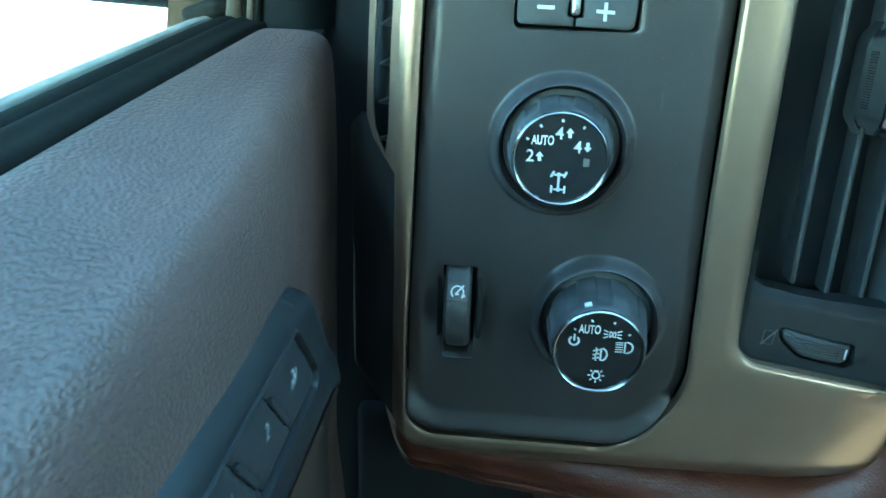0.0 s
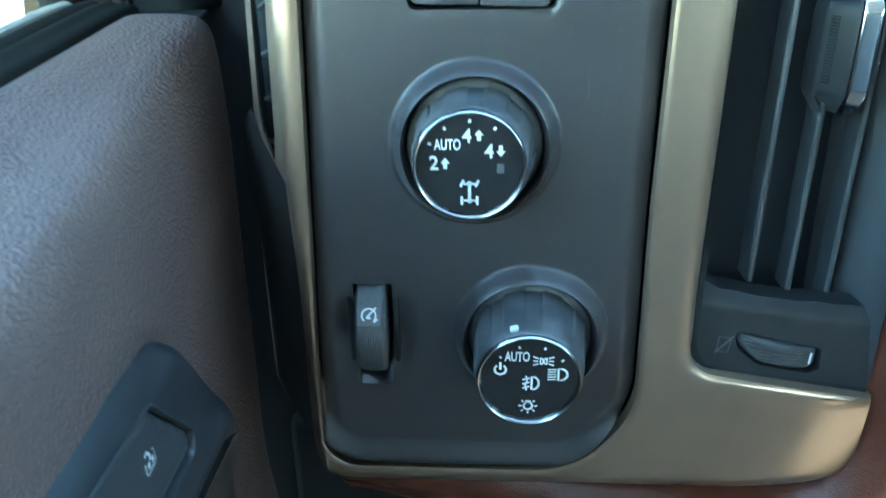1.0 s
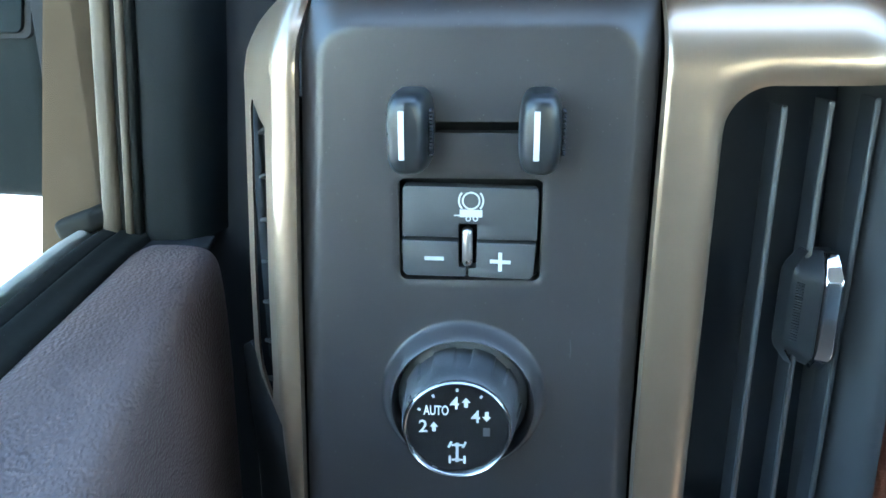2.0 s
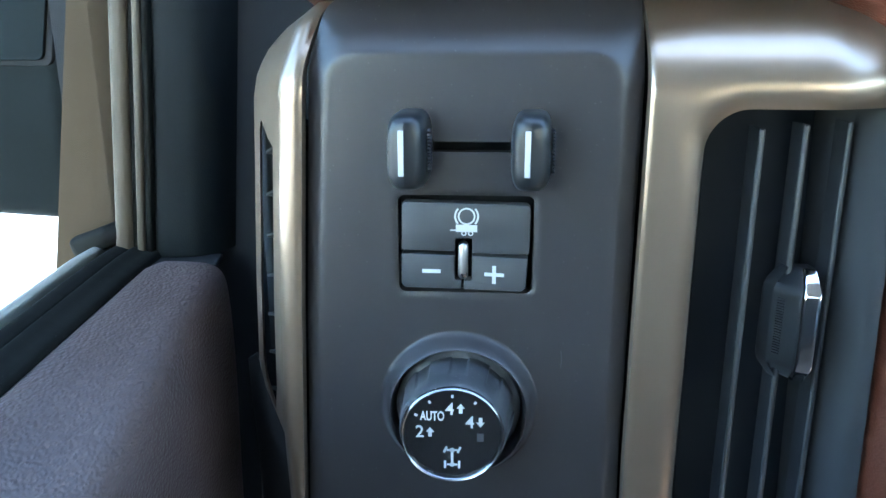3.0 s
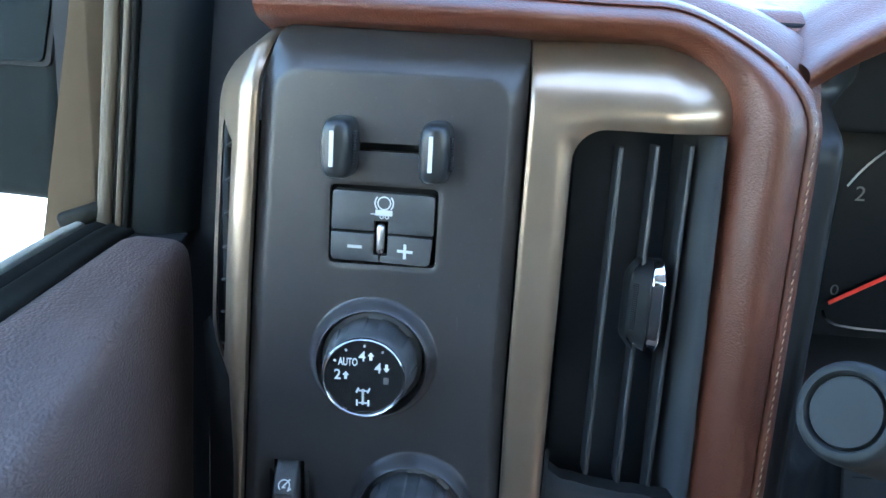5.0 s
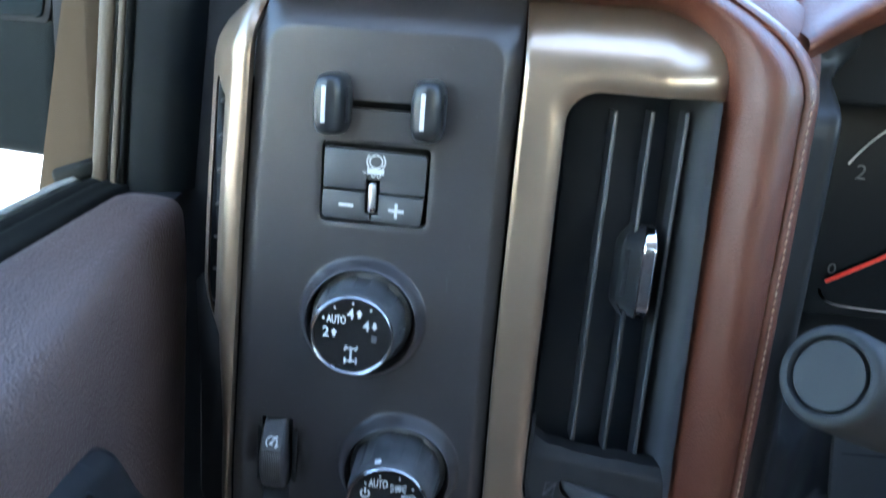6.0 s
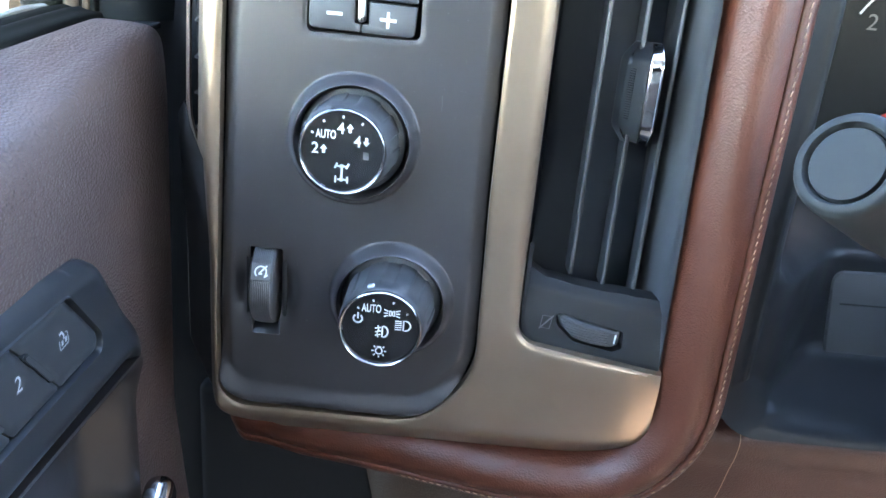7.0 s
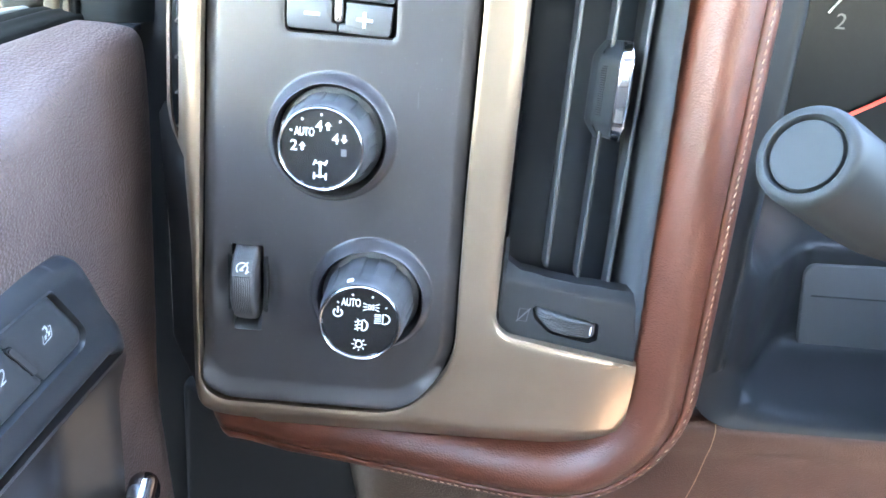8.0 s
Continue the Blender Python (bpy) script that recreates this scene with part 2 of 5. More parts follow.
def gap(pts, line, closed=True):
    """Distance from points to a line of points."""
    a = np.array(line)
    b = np.roll(a, -1, 0)
    if not closed:
        a, b = a[:-1], b[:-1]
    best = np.full(len(pts), 9.0)
    for s, e in zip(a, b):
        d = e - s
        w = np.clip(((pts - s) @ d) / max(d @ d, 1e-12), 0, 1)
        best = np.minimum(best, np.hypot(*(pts - s - w[:, None] * d).T))
    return best


def moulded(outer, holes, shape, step=0.002, depth=0.004, rings=(), back=(0, 1, 0), beside=()):
    """A moulded sheet: the region inside outer and outside the holes, finely meshed, bent by shape(points) to xyz, with its rims turned back by depth."""
    loops = [outer, *holes]
    lo, hi = np.min(outer, 0), np.max(outer, 0)
    gx, gy = np.meshgrid(np.arange(lo[0], hi[0], step), np.arange(lo[1], hi[1], step * 0.87))
    gx[::2] += step / 2
    grid = np.stack((gx.ravel(), gy.ravel()), 1)
    extra = [grid]
    for cx, cy, r0, r1, k in rings:
        grid = grid[(np.hypot(grid[:, 0] - cx, grid[:, 1] - cy) > r1 + step * 0.4) | (np.hypot(grid[:, 0] - cx, grid[:, 1] - cy) < r0 - step * 0.4)]
        extra[0] = grid
        for r in np.linspace(r0, r1, k):
            w = np.linspace(0, 2 * np.pi, int(2 * np.pi * r1 / step) + 8, endpoint=False)
            extra.append(np.stack((cx + r * np.cos(w), cy + r * np.sin(w)), 1))
    for line, closed, offsets in beside:
        a = np.array(line)
        d = np.roll(a, -1, 0) - np.roll(a, 1, 0)
        if not closed:
            d[0], d[-1] = a[1] - a[0], a[-1] - a[-2]
        d /= np.maximum(np.hypot(*d.T), 1e-9)[:, None]
        n = np.stack((-d[:, 1], d[:, 0]), 1)
        far = max(abs(o) for o in offsets)
        one_side = closed and max(offsets) <= 0
        extra = [e[(gap(e, line, closed) > far + step * 0.5) | (one_side & inside(e, line) & (gap(e, line, closed) > step * 0.4))] for e in extra]
        for o in offsets:
            q = a + n * o
            extra.append(q[np.abs(gap(q, line, closed) - abs(o)) < 1e-5])
    grid = np.concatenate(extra)
    keep = inside(grid, outer)
    for h in holes:
        keep &= ~inside(grid, h)
    grid = grid[keep]
    for loop in loops:
        grid = grid[gap(grid, loop) > min(step * 0.35, 0.0005)]
    verts, edges = [], []
    for loop in loops:
        k = len(verts)
        verts += [Vector(p) for p in loop]
        edges += [(k + i, k + (i + 1) % len(loop)) for i in range(len(loop))]
    verts += [Vector(p) for p in grid]
    v, _, f, *_ = delaunay_2d_cdt(verts, edges, [], 0, 1e-7)
    flat = np.array([(p.x, p.y) for p in v])
    tri = np.array([t for t in f if len(t) == 3])
    mid = flat[tri].mean(1)
    keep = inside(mid, outer)
    for h in holes:
        keep &= ~inside(mid, h)
    xyz = shape(flat)
    bm = bmesh.new()
    bv = [bm.verts.new(p) for p in xyz]
    for t in tri[keep]:
        bm.faces.new([bv[i] for i in t])
    if depth:
        for loop in loops:
            rim = shape(np.array(loop))
            front = [bm.verts.new(p) for p in rim]
            behind = [bm.verts.new((p[0] + depth * back[0], p[1] + depth * back[1], p[2] + depth * back[2])) for p in rim]
            for i in range(len(loop)):
                j = (i + 1) % len(loop)
                bm.faces.new((front[i], front[j], behind[j], behind[i]))
    bmesh.ops.delete(bm, geom=[x for x in bm.verts if not x.link_faces], context="VERTS")
    return bm


def sweep(line, profile, closed=False, swell=None):
    """Carries a profile (outward, back) along a line in the xz plane."""
    a = np.array(line)
    d = np.roll(a, -1, 0) - np.roll(a, 1, 0)
    if not closed:
        d[0], d[-1] = a[1] - a[0], a[-1] - a[-2]
    d /= np.maximum(np.hypot(*d.T), 1e-9)[:, None]
    nrm = np.stack((d[:, 1], -d[:, 0]), 1)
    bm = bmesh.new()
    rows = []
    for i, (p, n) in enumerate(zip(a, nrm)):
        k = swell(i / (len(a) - 1), p) if swell else (1.0, 0.0)
        rows.append([bm.verts.new((p[0] + n[0] * u * k[0], y + k[1], p[1] + n[1] * u * k[0])) for u, y in profile])
    for i in range(len(rows) if closed else len(rows) - 1):
        r, s = rows[i], rows[(i + 1) % len(rows)]
        for j in range(len(profile) - 1):
            bm.faces.new((r[j], r[j + 1], s[j + 1], s[j]))
    return bm


def smooth_line(pts, k=8):
    """A finer, rounded run through profile points."""
    p = [Vector(q) for q in pts]
    p = [2 * p[0] - p[1], *p, 2 * p[-1] - p[-2]]
    out = []
    for i in range(1, len(p) - 2):
        for j in range(k):
            t = j / k
            a, b, c, d = p[i - 1], p[i], p[i + 1], p[i + 2]
            out.append(0.5 * ((2 * b) + (c - a) * t + (2 * a - 5 * b + 4 * c - d) * t * t + (3 * b - 3 * c + d - a) * t ** 3))
    out.append(p[-2])
    return [tuple(q) for q in out]


def lathe(cx, cz, profile, n=72):
    """Turns (radius, y) about an axis along y."""
    bm = bmesh.new()
    rows = []
    for r, y in profile:
        if r < 1e-6:
            rows.append([bm.verts.new((cx, y, cz))])
        else:
            rows.append([bm.verts.new((cx + r * math.cos(2 * math.pi * i / n), y, cz + r * math.sin(2 * math.pi * i / n))) for i in range(n)])
    for a, b in zip(rows, rows[1:]):
        for i in range(n):
            j = (i + 1) % n
            if len(a) == 1 and len(b) > 1:
                bm.faces.new((a[0], b[i], b[j]))
            elif len(b) == 1 and len(a) > 1:
                bm.faces.new((a[i], a[j], b[0]))
            elif len(a) > 1:
                bm.faces.new((a[i], a[j], b[j], b[i]))
    return bm


def plate(loop, y, thick, bevel=0.0004):
    """A flat piece facing the driver (towards -y), with a small chamfer."""
    a = np.array(loop)
    area = np.sum(a[:, 0] * np.roll(a[:, 1], -1) - np.roll(a[:, 0], -1) * a[:, 1])
    d = np.roll(a, -1, 0) - np.roll(a, 1, 0)
    d /= np.maximum(np.hypot(*d.T), 1e-9)[:, None]
    n = np.stack((-d[:, 1], d[:, 0]), 1) * (1 if area > 0 else -1)
    bm = bmesh.new()
    rows = []
    for inset, yy in ((0, y + thick), (0, y + bevel), (bevel * 0.35, y + bevel * 0.3), (bevel, y)):
        rows.append([bm.verts.new((p[0], yy, p[1])) for p in a + n * inset])
    k = len(loop)
    for r, s in zip(rows, rows[1:]):
        for i in range(k):
            bm.faces.new((r[i], r[(i + 1) % k], s[(i + 1) % k], s[i]))
    bm.faces.new(rows[-1])
    return bm


def block(size, m, bevel=0.001, seg=3):
    """A box with rounded edges at the pose m."""
    bm = bmesh.new()
    bmesh.ops.create_cube(bm, size=1)
    bmesh.ops.scale(bm, vec=size, verts=bm.verts)
    if bevel:
        bmesh.ops.bevel(bm, geom=list(bm.edges), offset=bevel, segments=seg, affect="EDGES", profile=0.5)
    bmesh.ops.transform(bm, matrix=m, verts=bm.verts)
    return bm


def merged(*bms):
    out = bmesh.new()
    for b in bms:
        me = bpy.data.meshes.new("t")
        b.to_mesh(me)
        b.free()
        out.from_mesh(me)
        bpy.data.meshes.remove(me)
    return out


def stroke(pts, w, y, closed=False, thick=0.00012):
    """A printed line of width w in the xz plane."""
    a = [Vector(p) for p in pts]
    n = len(a)
    bm = bmesh.new()
    rows = []
    for i, p in enumerate(a):
        q, r = (a[i - 1], a[(i + 1) % n]) if closed else (a[max(0, i - 1)], a[min(n - 1, i + 1)])
        d = (r - q).normalized()
        s = Vector((-d.y, d.x)) * w / 2
        rows.append([bm.verts.new((p.x + s.x * k, y, p.y + s.y * k)) for k in (-1, 1)])
    for i in range(n if closed else n - 1):
        r, s = rows[i], rows[(i + 1) % n]
        bm.faces.new((r[0], r[1], s[1], s[0]))
    return bm


def arc(cx, cz, r, a0, a1, n=20, sx=1.0):
    return [(cx + sx * r * math.cos(radians(a0 + (a1 - a0) * i / n)), cz + r * math.sin(radians(a0 + (a1 - a0) * i / n))) for i in range(n + 1)]


def fill(pts, y):
    bm = bmesh.new()
    bm.faces.new([bm.verts.new((p[0], y, p[1])) for p in pts])
    return bm


def lettering(text, x, y, z, height, wide=1.0, heavy=0.0):
    """Letters standing in the xz plane, centred on x, z."""
    cu = bpy.data.curves.new("t", "FONT")
    cu.body, cu.size, cu.align_x, cu.align_y = text, height / 0.7, "CENTER", "CENTER"
    cu.offset = heavy
    ob = bpy.data.objects.new("t", cu)
    scene.collection.objects.link(ob)
    me = bpy.data.meshes.new_from_object(ob.evaluated_get(bpy.context.evaluated_depsgraph_get()))
    bm = bmesh.new()
    bm.from_mesh(me)
    bpy.data.objects.remove(ob)
    bpy.data.curves.remove(cu)
    bpy.data.meshes.remove(me)
    bmesh.ops.transform(bm, matrix=pose(x, y, z, 90) @ Matrix.Diagonal((wide, 1, 1, 1)), verts=bm.verts)
    return bm


def ease(t):
    t = np.clip(t, 0, 1)
    return t * t * (3 - 2 * t)

# ---- dashboard: padded body ----
K1, K2 = (-0.004, 0.647), (0.020, 0.560)      # axes of the two rotary switches
WHEEL = (-0.047, 0.5605)                      # dimmer wheel
OUT1, OUT2 = 0.0265, 0.0360                   # how far the switches stand out
KNOB_LEAN = 0.06                              # the switches lean a little towards the door
COLLARS = [(K1[0] + KNOB_LEAN * OUT1, K1[1]), (K2[0] + KNOB_LEAN * OUT2, K2[1])]
dash = thing("dashboard", (0.06, 0.10, 0.45), "padded dashboard wrapped in stitched saddle-brown leather", "dashboard")

# run of the padded roll round the switch and vent trim
ROLL = rpoly([(-0.112, 0.4578, 0), (0.03, 0.4605, 0.2), (0.1770, 0.4625, 0.046), (0.1745, 0.818, 0.046), (-0.066, 0.818, 0)], 0.004, False)


def roll_swell(_, p):
    """The roll grows slimmer and lies further back along the top."""
    k = float(ease((p[1] - 0.776) / 0.040))
    low = float(ease((0.50 - p[1]) / 0.03)) * float(ease((0.17 - p[0]) / 0.25))
    return 1 - 0.5 * k, (0.003 + 0.010 * float(ease((p[0] - 0.06) / 0.04))) * k + 0.042 * low + 0.008 * low * float(ease((-0.025 - p[0]) / 0.05)) + 0.11 * max(0.0, (-0.074 - p[0]) / 0.04) ** 1.7


ROLL_SECTION = smooth_line([(-0.010, 0.034), (-0.0045, 0.017), (-0.0005, 0.006), (0.003, 0.0005), (0.009, -0.0045), (0.015, -0.0065), (0.021, -0.0055), (0.027, -0.001), (0.0312, 0.0035)], 5) \
    + [(0.0316, 0.0052), (0.0322, 0.0034)] + smooth_line([(0.0335, 0.0030), (0.038, 0.0058), (0.0425, 0.013), (0.0455, 0.024), (0.0462, 0.045), (0.050, 0.08), (0.060, 0.14)], 4)
roll = part("leather_roll", sweep(ROLL, ROLL_SECTION, False, roll_swell), saddle, dash, "saddle-brown grained leather roll", 60)

# thread along the roll's seam
bm = block((0.0006, 0.0008, 0.0029), Matrix.Identity(4), 0.0003, 2)
stitch_mesh = bpy.data.meshes.new("stitch")
bm.to_mesh(stitch_mesh)
bm.free()
stitch_mesh.polygons.foreach_set("use_smooth", [True] * len(stitch_mesh.polygons))
stitch_mesh.materials.append(thread)
SEAM = [p for p in rpoly([(0.03, 0.4605, 0), (0.1770, 0.4625, 0.046), (0.1745, 0.818, 0.046), (0.10, 0.818, 0)], 0.0046, False) if p[1] < 0.803]
for i in range(1, len(SEAM) - 1):
    p, q, o = (Vector(SEAM[j]) for j in (i, i + 1, i - 1))
    d = (q - o).normalized()
    ob = new("stitch", stitch_mesh)
    ob.parent = roll
    k, back = roll_swell(0, p)
    at = Vector((p.x + d.y * 0.0356 * k, 0.0038 + back, p.y - d.x * 0.0356 * k)) - ORIGIN[roll.name]
    ob.matrix_basis = Matrix.Translation(at) @ pose(0, 0, 0, 0, math.degrees(math.atan2(d.x, d.y)) + random.uniform(8, 15), 0)


def sheet(rows, closed=False):
    """A surface through rows of points."""
    b = bmesh.new()
    made = [[b.verts.new(p) for p in row] for row in rows]
    for r, s in zip(made, made[1:]):
        for j in range(len(r) - 1):
            b.faces.new((r[j], r[j + 1], s[j + 1], s[j]))
    return b


def extrude_x(section, x0, x1, n=24):
    """A section of (y, z) points carried along x."""
    return sheet([[(x0 + (x1 - x0) * i / n, y, z) for y, z in section] for i in range(n + 1)])


top_section = smooth_line([(0.098, 0.800), (0.100, 0.828), (0.112, 0.8420), (0.13, 0.8455), (0.17, 0.850), (0.30, 0.860), (0.62, 0.870)], 6)
part("upper_pad", sheet([[(x, max(y, 0.15 + 0.001 * k) if x > 0.236 else y, max(z, 0.8476 + 0.0002 * k) if x > 0.236 else z) for k, (y, z) in enumerate(top_section)] for x in [*np.linspace(-0.068, 0.236, 24), *np.linspace(0.237, 1.35, 40)]]), saddle, dash, "saddle-brown leather dash top", 60)
part("pad_end", sheet([[(x, y, 0.848 + 0.02 * (y - 0.19)) for y in (0.10, 0.15, 0.25, 0.35, 0.62)] for x in (-0.17, -0.12, -0.069)]), saddle, dash, "saddle-brown leather end of the dash top", 60)
low_section = smooth_line([(0.07, 0.444), (0.052, 0.438), (0.045, 0.431), (0.045, 0.420), (0.052, 0.400), (0.066, 0.36), (0.10, 0.25), (0.14, 0.05)], 6)
part("lower_pad", sheet([[(x, y + 0.030 * float(ease((0.06 - x) / 0.10)) + 0.11 * max(0.0, (0.030 - x) / 0.075) ** 1.7 + 0.03 * float(ease((x - 0.15) / 0.05)), z) for y, z in low_section] for x in [*np.linspace(-0.115, 0.06, 40), *np.linspace(0.07, 1.35, 100)]]), umber, dash, "grey-brown grained lower dash pad", 60)
# knee pad under the instruments, with its upright seam
knee = smooth_line([(0.062, 0.4680), (0.054, 0.4672), (0.049, 0.4640), (0.0475, 0.458), (0.0495, 0.447), (0.054, 0.435), (0.062, 0.41), (0.075, 0.38)], 6)
part("knee_pad", merged(extrude_x(knee, 0.190, 0.2495, 6), extrude_x(knee, 0.24965, 0.75, 24)), shaded_knee_leather, dash, "saddle leather pad below the instruments, toned down for shade", 60)
part("knee_seam", sheet([[(x, y - 0.0005, z) for y, z in knee] for x in (0.2489, 0.2492, 0.2495)]), thread, dash, "pale upright seam in the knee pad")
# core behind the trim
part("core", block((0.268, 0.05, 0.36), pose(0.061, 0.085, 0.622), 0.004), void_black, dash, "dark plastic dash carcass")
part("core_side", block((0.03, 0.22, 0.40), pose(-0.098, 0.275, 0.62), 0.006), void_black, dash, "dark plastic carcass side")
# added dark block: the lower pad sinks into it, for the shade at left
part("core_foot", block((0.22, 0.04, 0.42), pose(-0.01, 0.115, 0.225), 0.006), void_black, dash, "dark block added for the shade under the roll")

# ---- champagne trim round switches and vent ----
trim = thing("dash_trim_bezel", (0.05, 0.0, 0.46), "champagne metallic plastic trim framing switches and air vent", "trim bezel")
SW = [(-0.0485, 0.8185, 0), (-0.0585, 0.8125, 0.012), (-0.0635, 0.79, 0.03), (-0.0685, 0.69, 0.3), (-0.0735, 0.545, 0.2), (-0.0735, 0.4865, 0.017),
      (0.044, 0.4855, 0.040), (0.0715, 0.520, 0.046), (0.0695, 0.62, 0.3), (0.0700, 0.8185, 0)]
TRIM = [(-0.0580, 0.8185, 0), (-0.0685, 0.808, 0.014), (-0.0735, 0.785, 0.03), (-0.0785, 0.69, 0.3), (-0.0830, 0.545, 0.2), (-0.0830, 0.4585, 0.030),
        (0.04, 0.4615, 0.1), (0.1757, 0.4635, 0.044), (0.1757, 0.5300, 0), (0.0925, 0.5435, 0.013), (0.0925, 0.7745, 0.016), (0.1765, 0.7745, 0),
        *[(0.1345 + 0.042 * math.cos(radians(a)), 0.7765 + 0.040 * math.sin(radians(a)), 0) for a in range(0, 91, 6)], (0.0705, 0.8165, 0)] + SW[::-1]
SW_LINE = rpoly(SW, 0.002, False)
VENT_EDGE = rpoly([(0.18, 0.5292, 0), (0.0925, 0.5435, 0.013), (0.0925, 0.7745, 0.016), (0.18, 0.7745, 0)], 0.002, False)
LOOP = rpoly(TRIM, 0.002)
FOOT = min(range(len(LOOP)), key=lambda i: LOOP[i][1] + 2 * max(0, LOOP[i][0]))
LEFT_EDGE = LOOP[:FOOT + 1]
CROWN = [(-0.2, 0.8165), (0.1345, 0.8165), *[(0.1345 + 0.042 * math.cos(radians(a)), 0.7765 + 0.040 * math.sin(radians(a))) for a in range(84, -1, -6)], (0.1765, 0.765)]


def head_lean(d, z):
    """The head of the trim leans back under the leather roll."""
    return 0.031 * np.clip((0.0400 - d) / 0.0400, 0, 1.2) ** 2.1 * (z > 0.70)


def foot_tuck(x, z):
    """The foot of the trim tucks under."""
    return 0.018 * np.clip((0.4838 - z) / 0.024, 0, 1.2) ** 1.3 + 0 * x


def trim_face(p):
    x, z = p[:, 0], p[:, 1]
    y = np.full(len(p), -0.0035)
    d = gap(p, SW_LINE, False)
    y += 0.0008 * (1 - np.clip(d / 0.0022, 0, 1)) ** 2
    d = gap(p, VENT_EDGE, False)
    over = ease((z - 0.752) / 0.022)
    y += 0.0010 * np.clip(1 - d / 0.0018, 0, 1) ** 2 * (1 - over)
    y += (0.0042 - 0.0030 * ease((0.585 - z) / 0.045) - 0.0012 * over) * (1 - np.clip(d / (0.0085 + 0.0050 * over), 0, 1)) ** 2.2
    d = gap(p, LEFT_EDGE, False)
    low = ease((0.65 - z) / 0.10)
    y += (0.0040 + 0.0160 * low) * (1 - np.clip(d / (0.0055 + 0.0037 * low), 0, 1)) ** (2 - 0.55 * low)
    y += head_lean(gap(p, CROWN, False), z) * (1 - 0.4 * ease((x - 0.145) / 0.025))
    y += foot_tuck(x, z)
    y -= 0.0016 * np.clip((z - 0.497) / 0.040, 0, 1) ** 1.6 * ease((x - 0.075) / 0.05) * ease((0.60 - z) / 0.05)
    corner = np.hypot(np.clip(x - 0.118, 0, None), np.clip(0.520 - z, 0, None))
    y += 0.0050 * np.clip((corner - 0.024) / 0.036, 0, 1.3) ** 2 * (z < 0.53)
    return np.stack((x, y, z), 1)


part("front_face", moulded(rpoly(TRIM, 0.002), [], trim_face, 0.0026, 0.007, beside=[(SW_LINE, False, (0.0009, 0.0019, 0.0030, -0.0009, -0.0019, -0.0030)), (VENT_EDGE, False, (0.0012, 0.0025, 0.004, 0.006, 0.0080, 0.0105, -0.0012, -0.0025, -0.004, -0.006, -0.0080, -0.0105)), (LEFT_EDGE, False, (0.001, 0.002, 0.003, 0.0042, 0.0055, 0.007, 0.0085, 0.0100))]), champagne, trim, "", 50)

# flank turned towards the door, with the side window outlet

def flank_x(z):
    side = np.array(LEFT_EDGE[::-1])
    return np.interp(z, side[:, 1], side[:, 0])


def flank(p):
    """u runs back along the flank, in twentieths of a metre, v is height."""
    u, z = p[:, 0] * 20, p[:, 1]
    x = flank_x(z)
    low = ease((0.65 - z) / 0.10)
    back = 0.0005 + 0.0160 * low + head_lean(np.clip(0.8165 - z, 0, None), z) + foot_tuck(x, z)
    round_off = 0.95 * np.clip((z - 0.772) / 0.0445, 0, 1) ** 2.4
    return np.stack((x + 0.0003 - (0.024 * u + 0.003 * u * u) * (1 - 0.75 * round_off), back + (0.040 + 0.006 * u) * u, z - 0.005 * u * u * round_off), 1)


flank_outer = [(u / 20, v) for u, v in rpoly([(0.0, 0.628, 0), (0.30, 0.634, 0), (0.60, 0.640, 0), (0.78, 0.650, 0), (0.78, 0.8165, 0), (0.0, 0.8165, 0)], 0.02)]
outlet_loop = [(u / 20 + 0.0040, v) for u, v in rpoly([(0.14, 0.757, 0), (0.30, 0.760, 0), (0.48, 0.766, 0), (0.53, 0.762, 0), (0.54, 0.656, 0), (0.48, 0.646, 0), (0.34, 0.640, 0), (0.20, 0.636, 0), (0.13, 0.648, 0)], 0.004)]
part("side_flank", moulded(flank_outer, [outlet_loop], flank, 0.003, 0.003), champagne, trim, "", 50)
# lower part of the flank, coloured dark in place of its dark reflection
foot_outer = [(u / 20, v) for u, v in rpoly([(0.0, 0.4640, 0), (1.2, 0.4640, 0), (1.2, 0.640, 0), (0.90, 0.650, 0), (0.782, 0.6495, 0), (0.60, 0.6395, 0), (0.30, 0.6335, 0), (0.0, 0.6275, 0)], 0.02)]
part("lower_flank", moulded(foot_outer, [], flank, 0.003, 0.003), flank_shade, trim, "flank below the outlet, dark reflection put into its colour", 50)
part("outlet_duct", block((0.02, 0.04, 0.128), pose(-0.0815, 0.042, 0.700, 0, 0, 28), 0.001), void_black, trim, "black outlet duct")
for i in range(7):
    z = 0.754 - 0.0187 * i
    part("louvre", block((0.009, 0.018, 0.0016), pose(float(flank_x(z)) - 0.0045, 0.0210, z, -18, 10, 28), 0.0005, 2), vent_grey, trim, "thin grey louvre" if i == 0 else "")

# ---- black switch panel ----
panel = thing("switch_panel", (0.0, 0.0, 0.49), "matt black plastic switch panel with raised knob collars", "switch panel")
PANEL = rpoly([(u + (0.0010 if u < 0 else -0.0010), v + (0.0010 if v < 0.6 else 0), r) for u, v, r in SW], 0.002)
SIDES = rpoly([(u + (0.0008 if u < 0 else -0.0008), v + (0.0008 if v < 0.6 else 0.02), r) for u, v, r in SW], 0.002, False)
FIELD = rpoly([(-0.0655, 0.5035, 0.014), (0.040, 0.5030, 0.018), (0.0625, 0.5260, 0.020), (0.0610, 0.62, 0.2), (0.0592, 0.7945, 0.012), (-0.0545, 0.7945, 0.012), (-0.0605, 0.69, 0.2), (-0.0655, 0.56, 0.2)], 0.002)
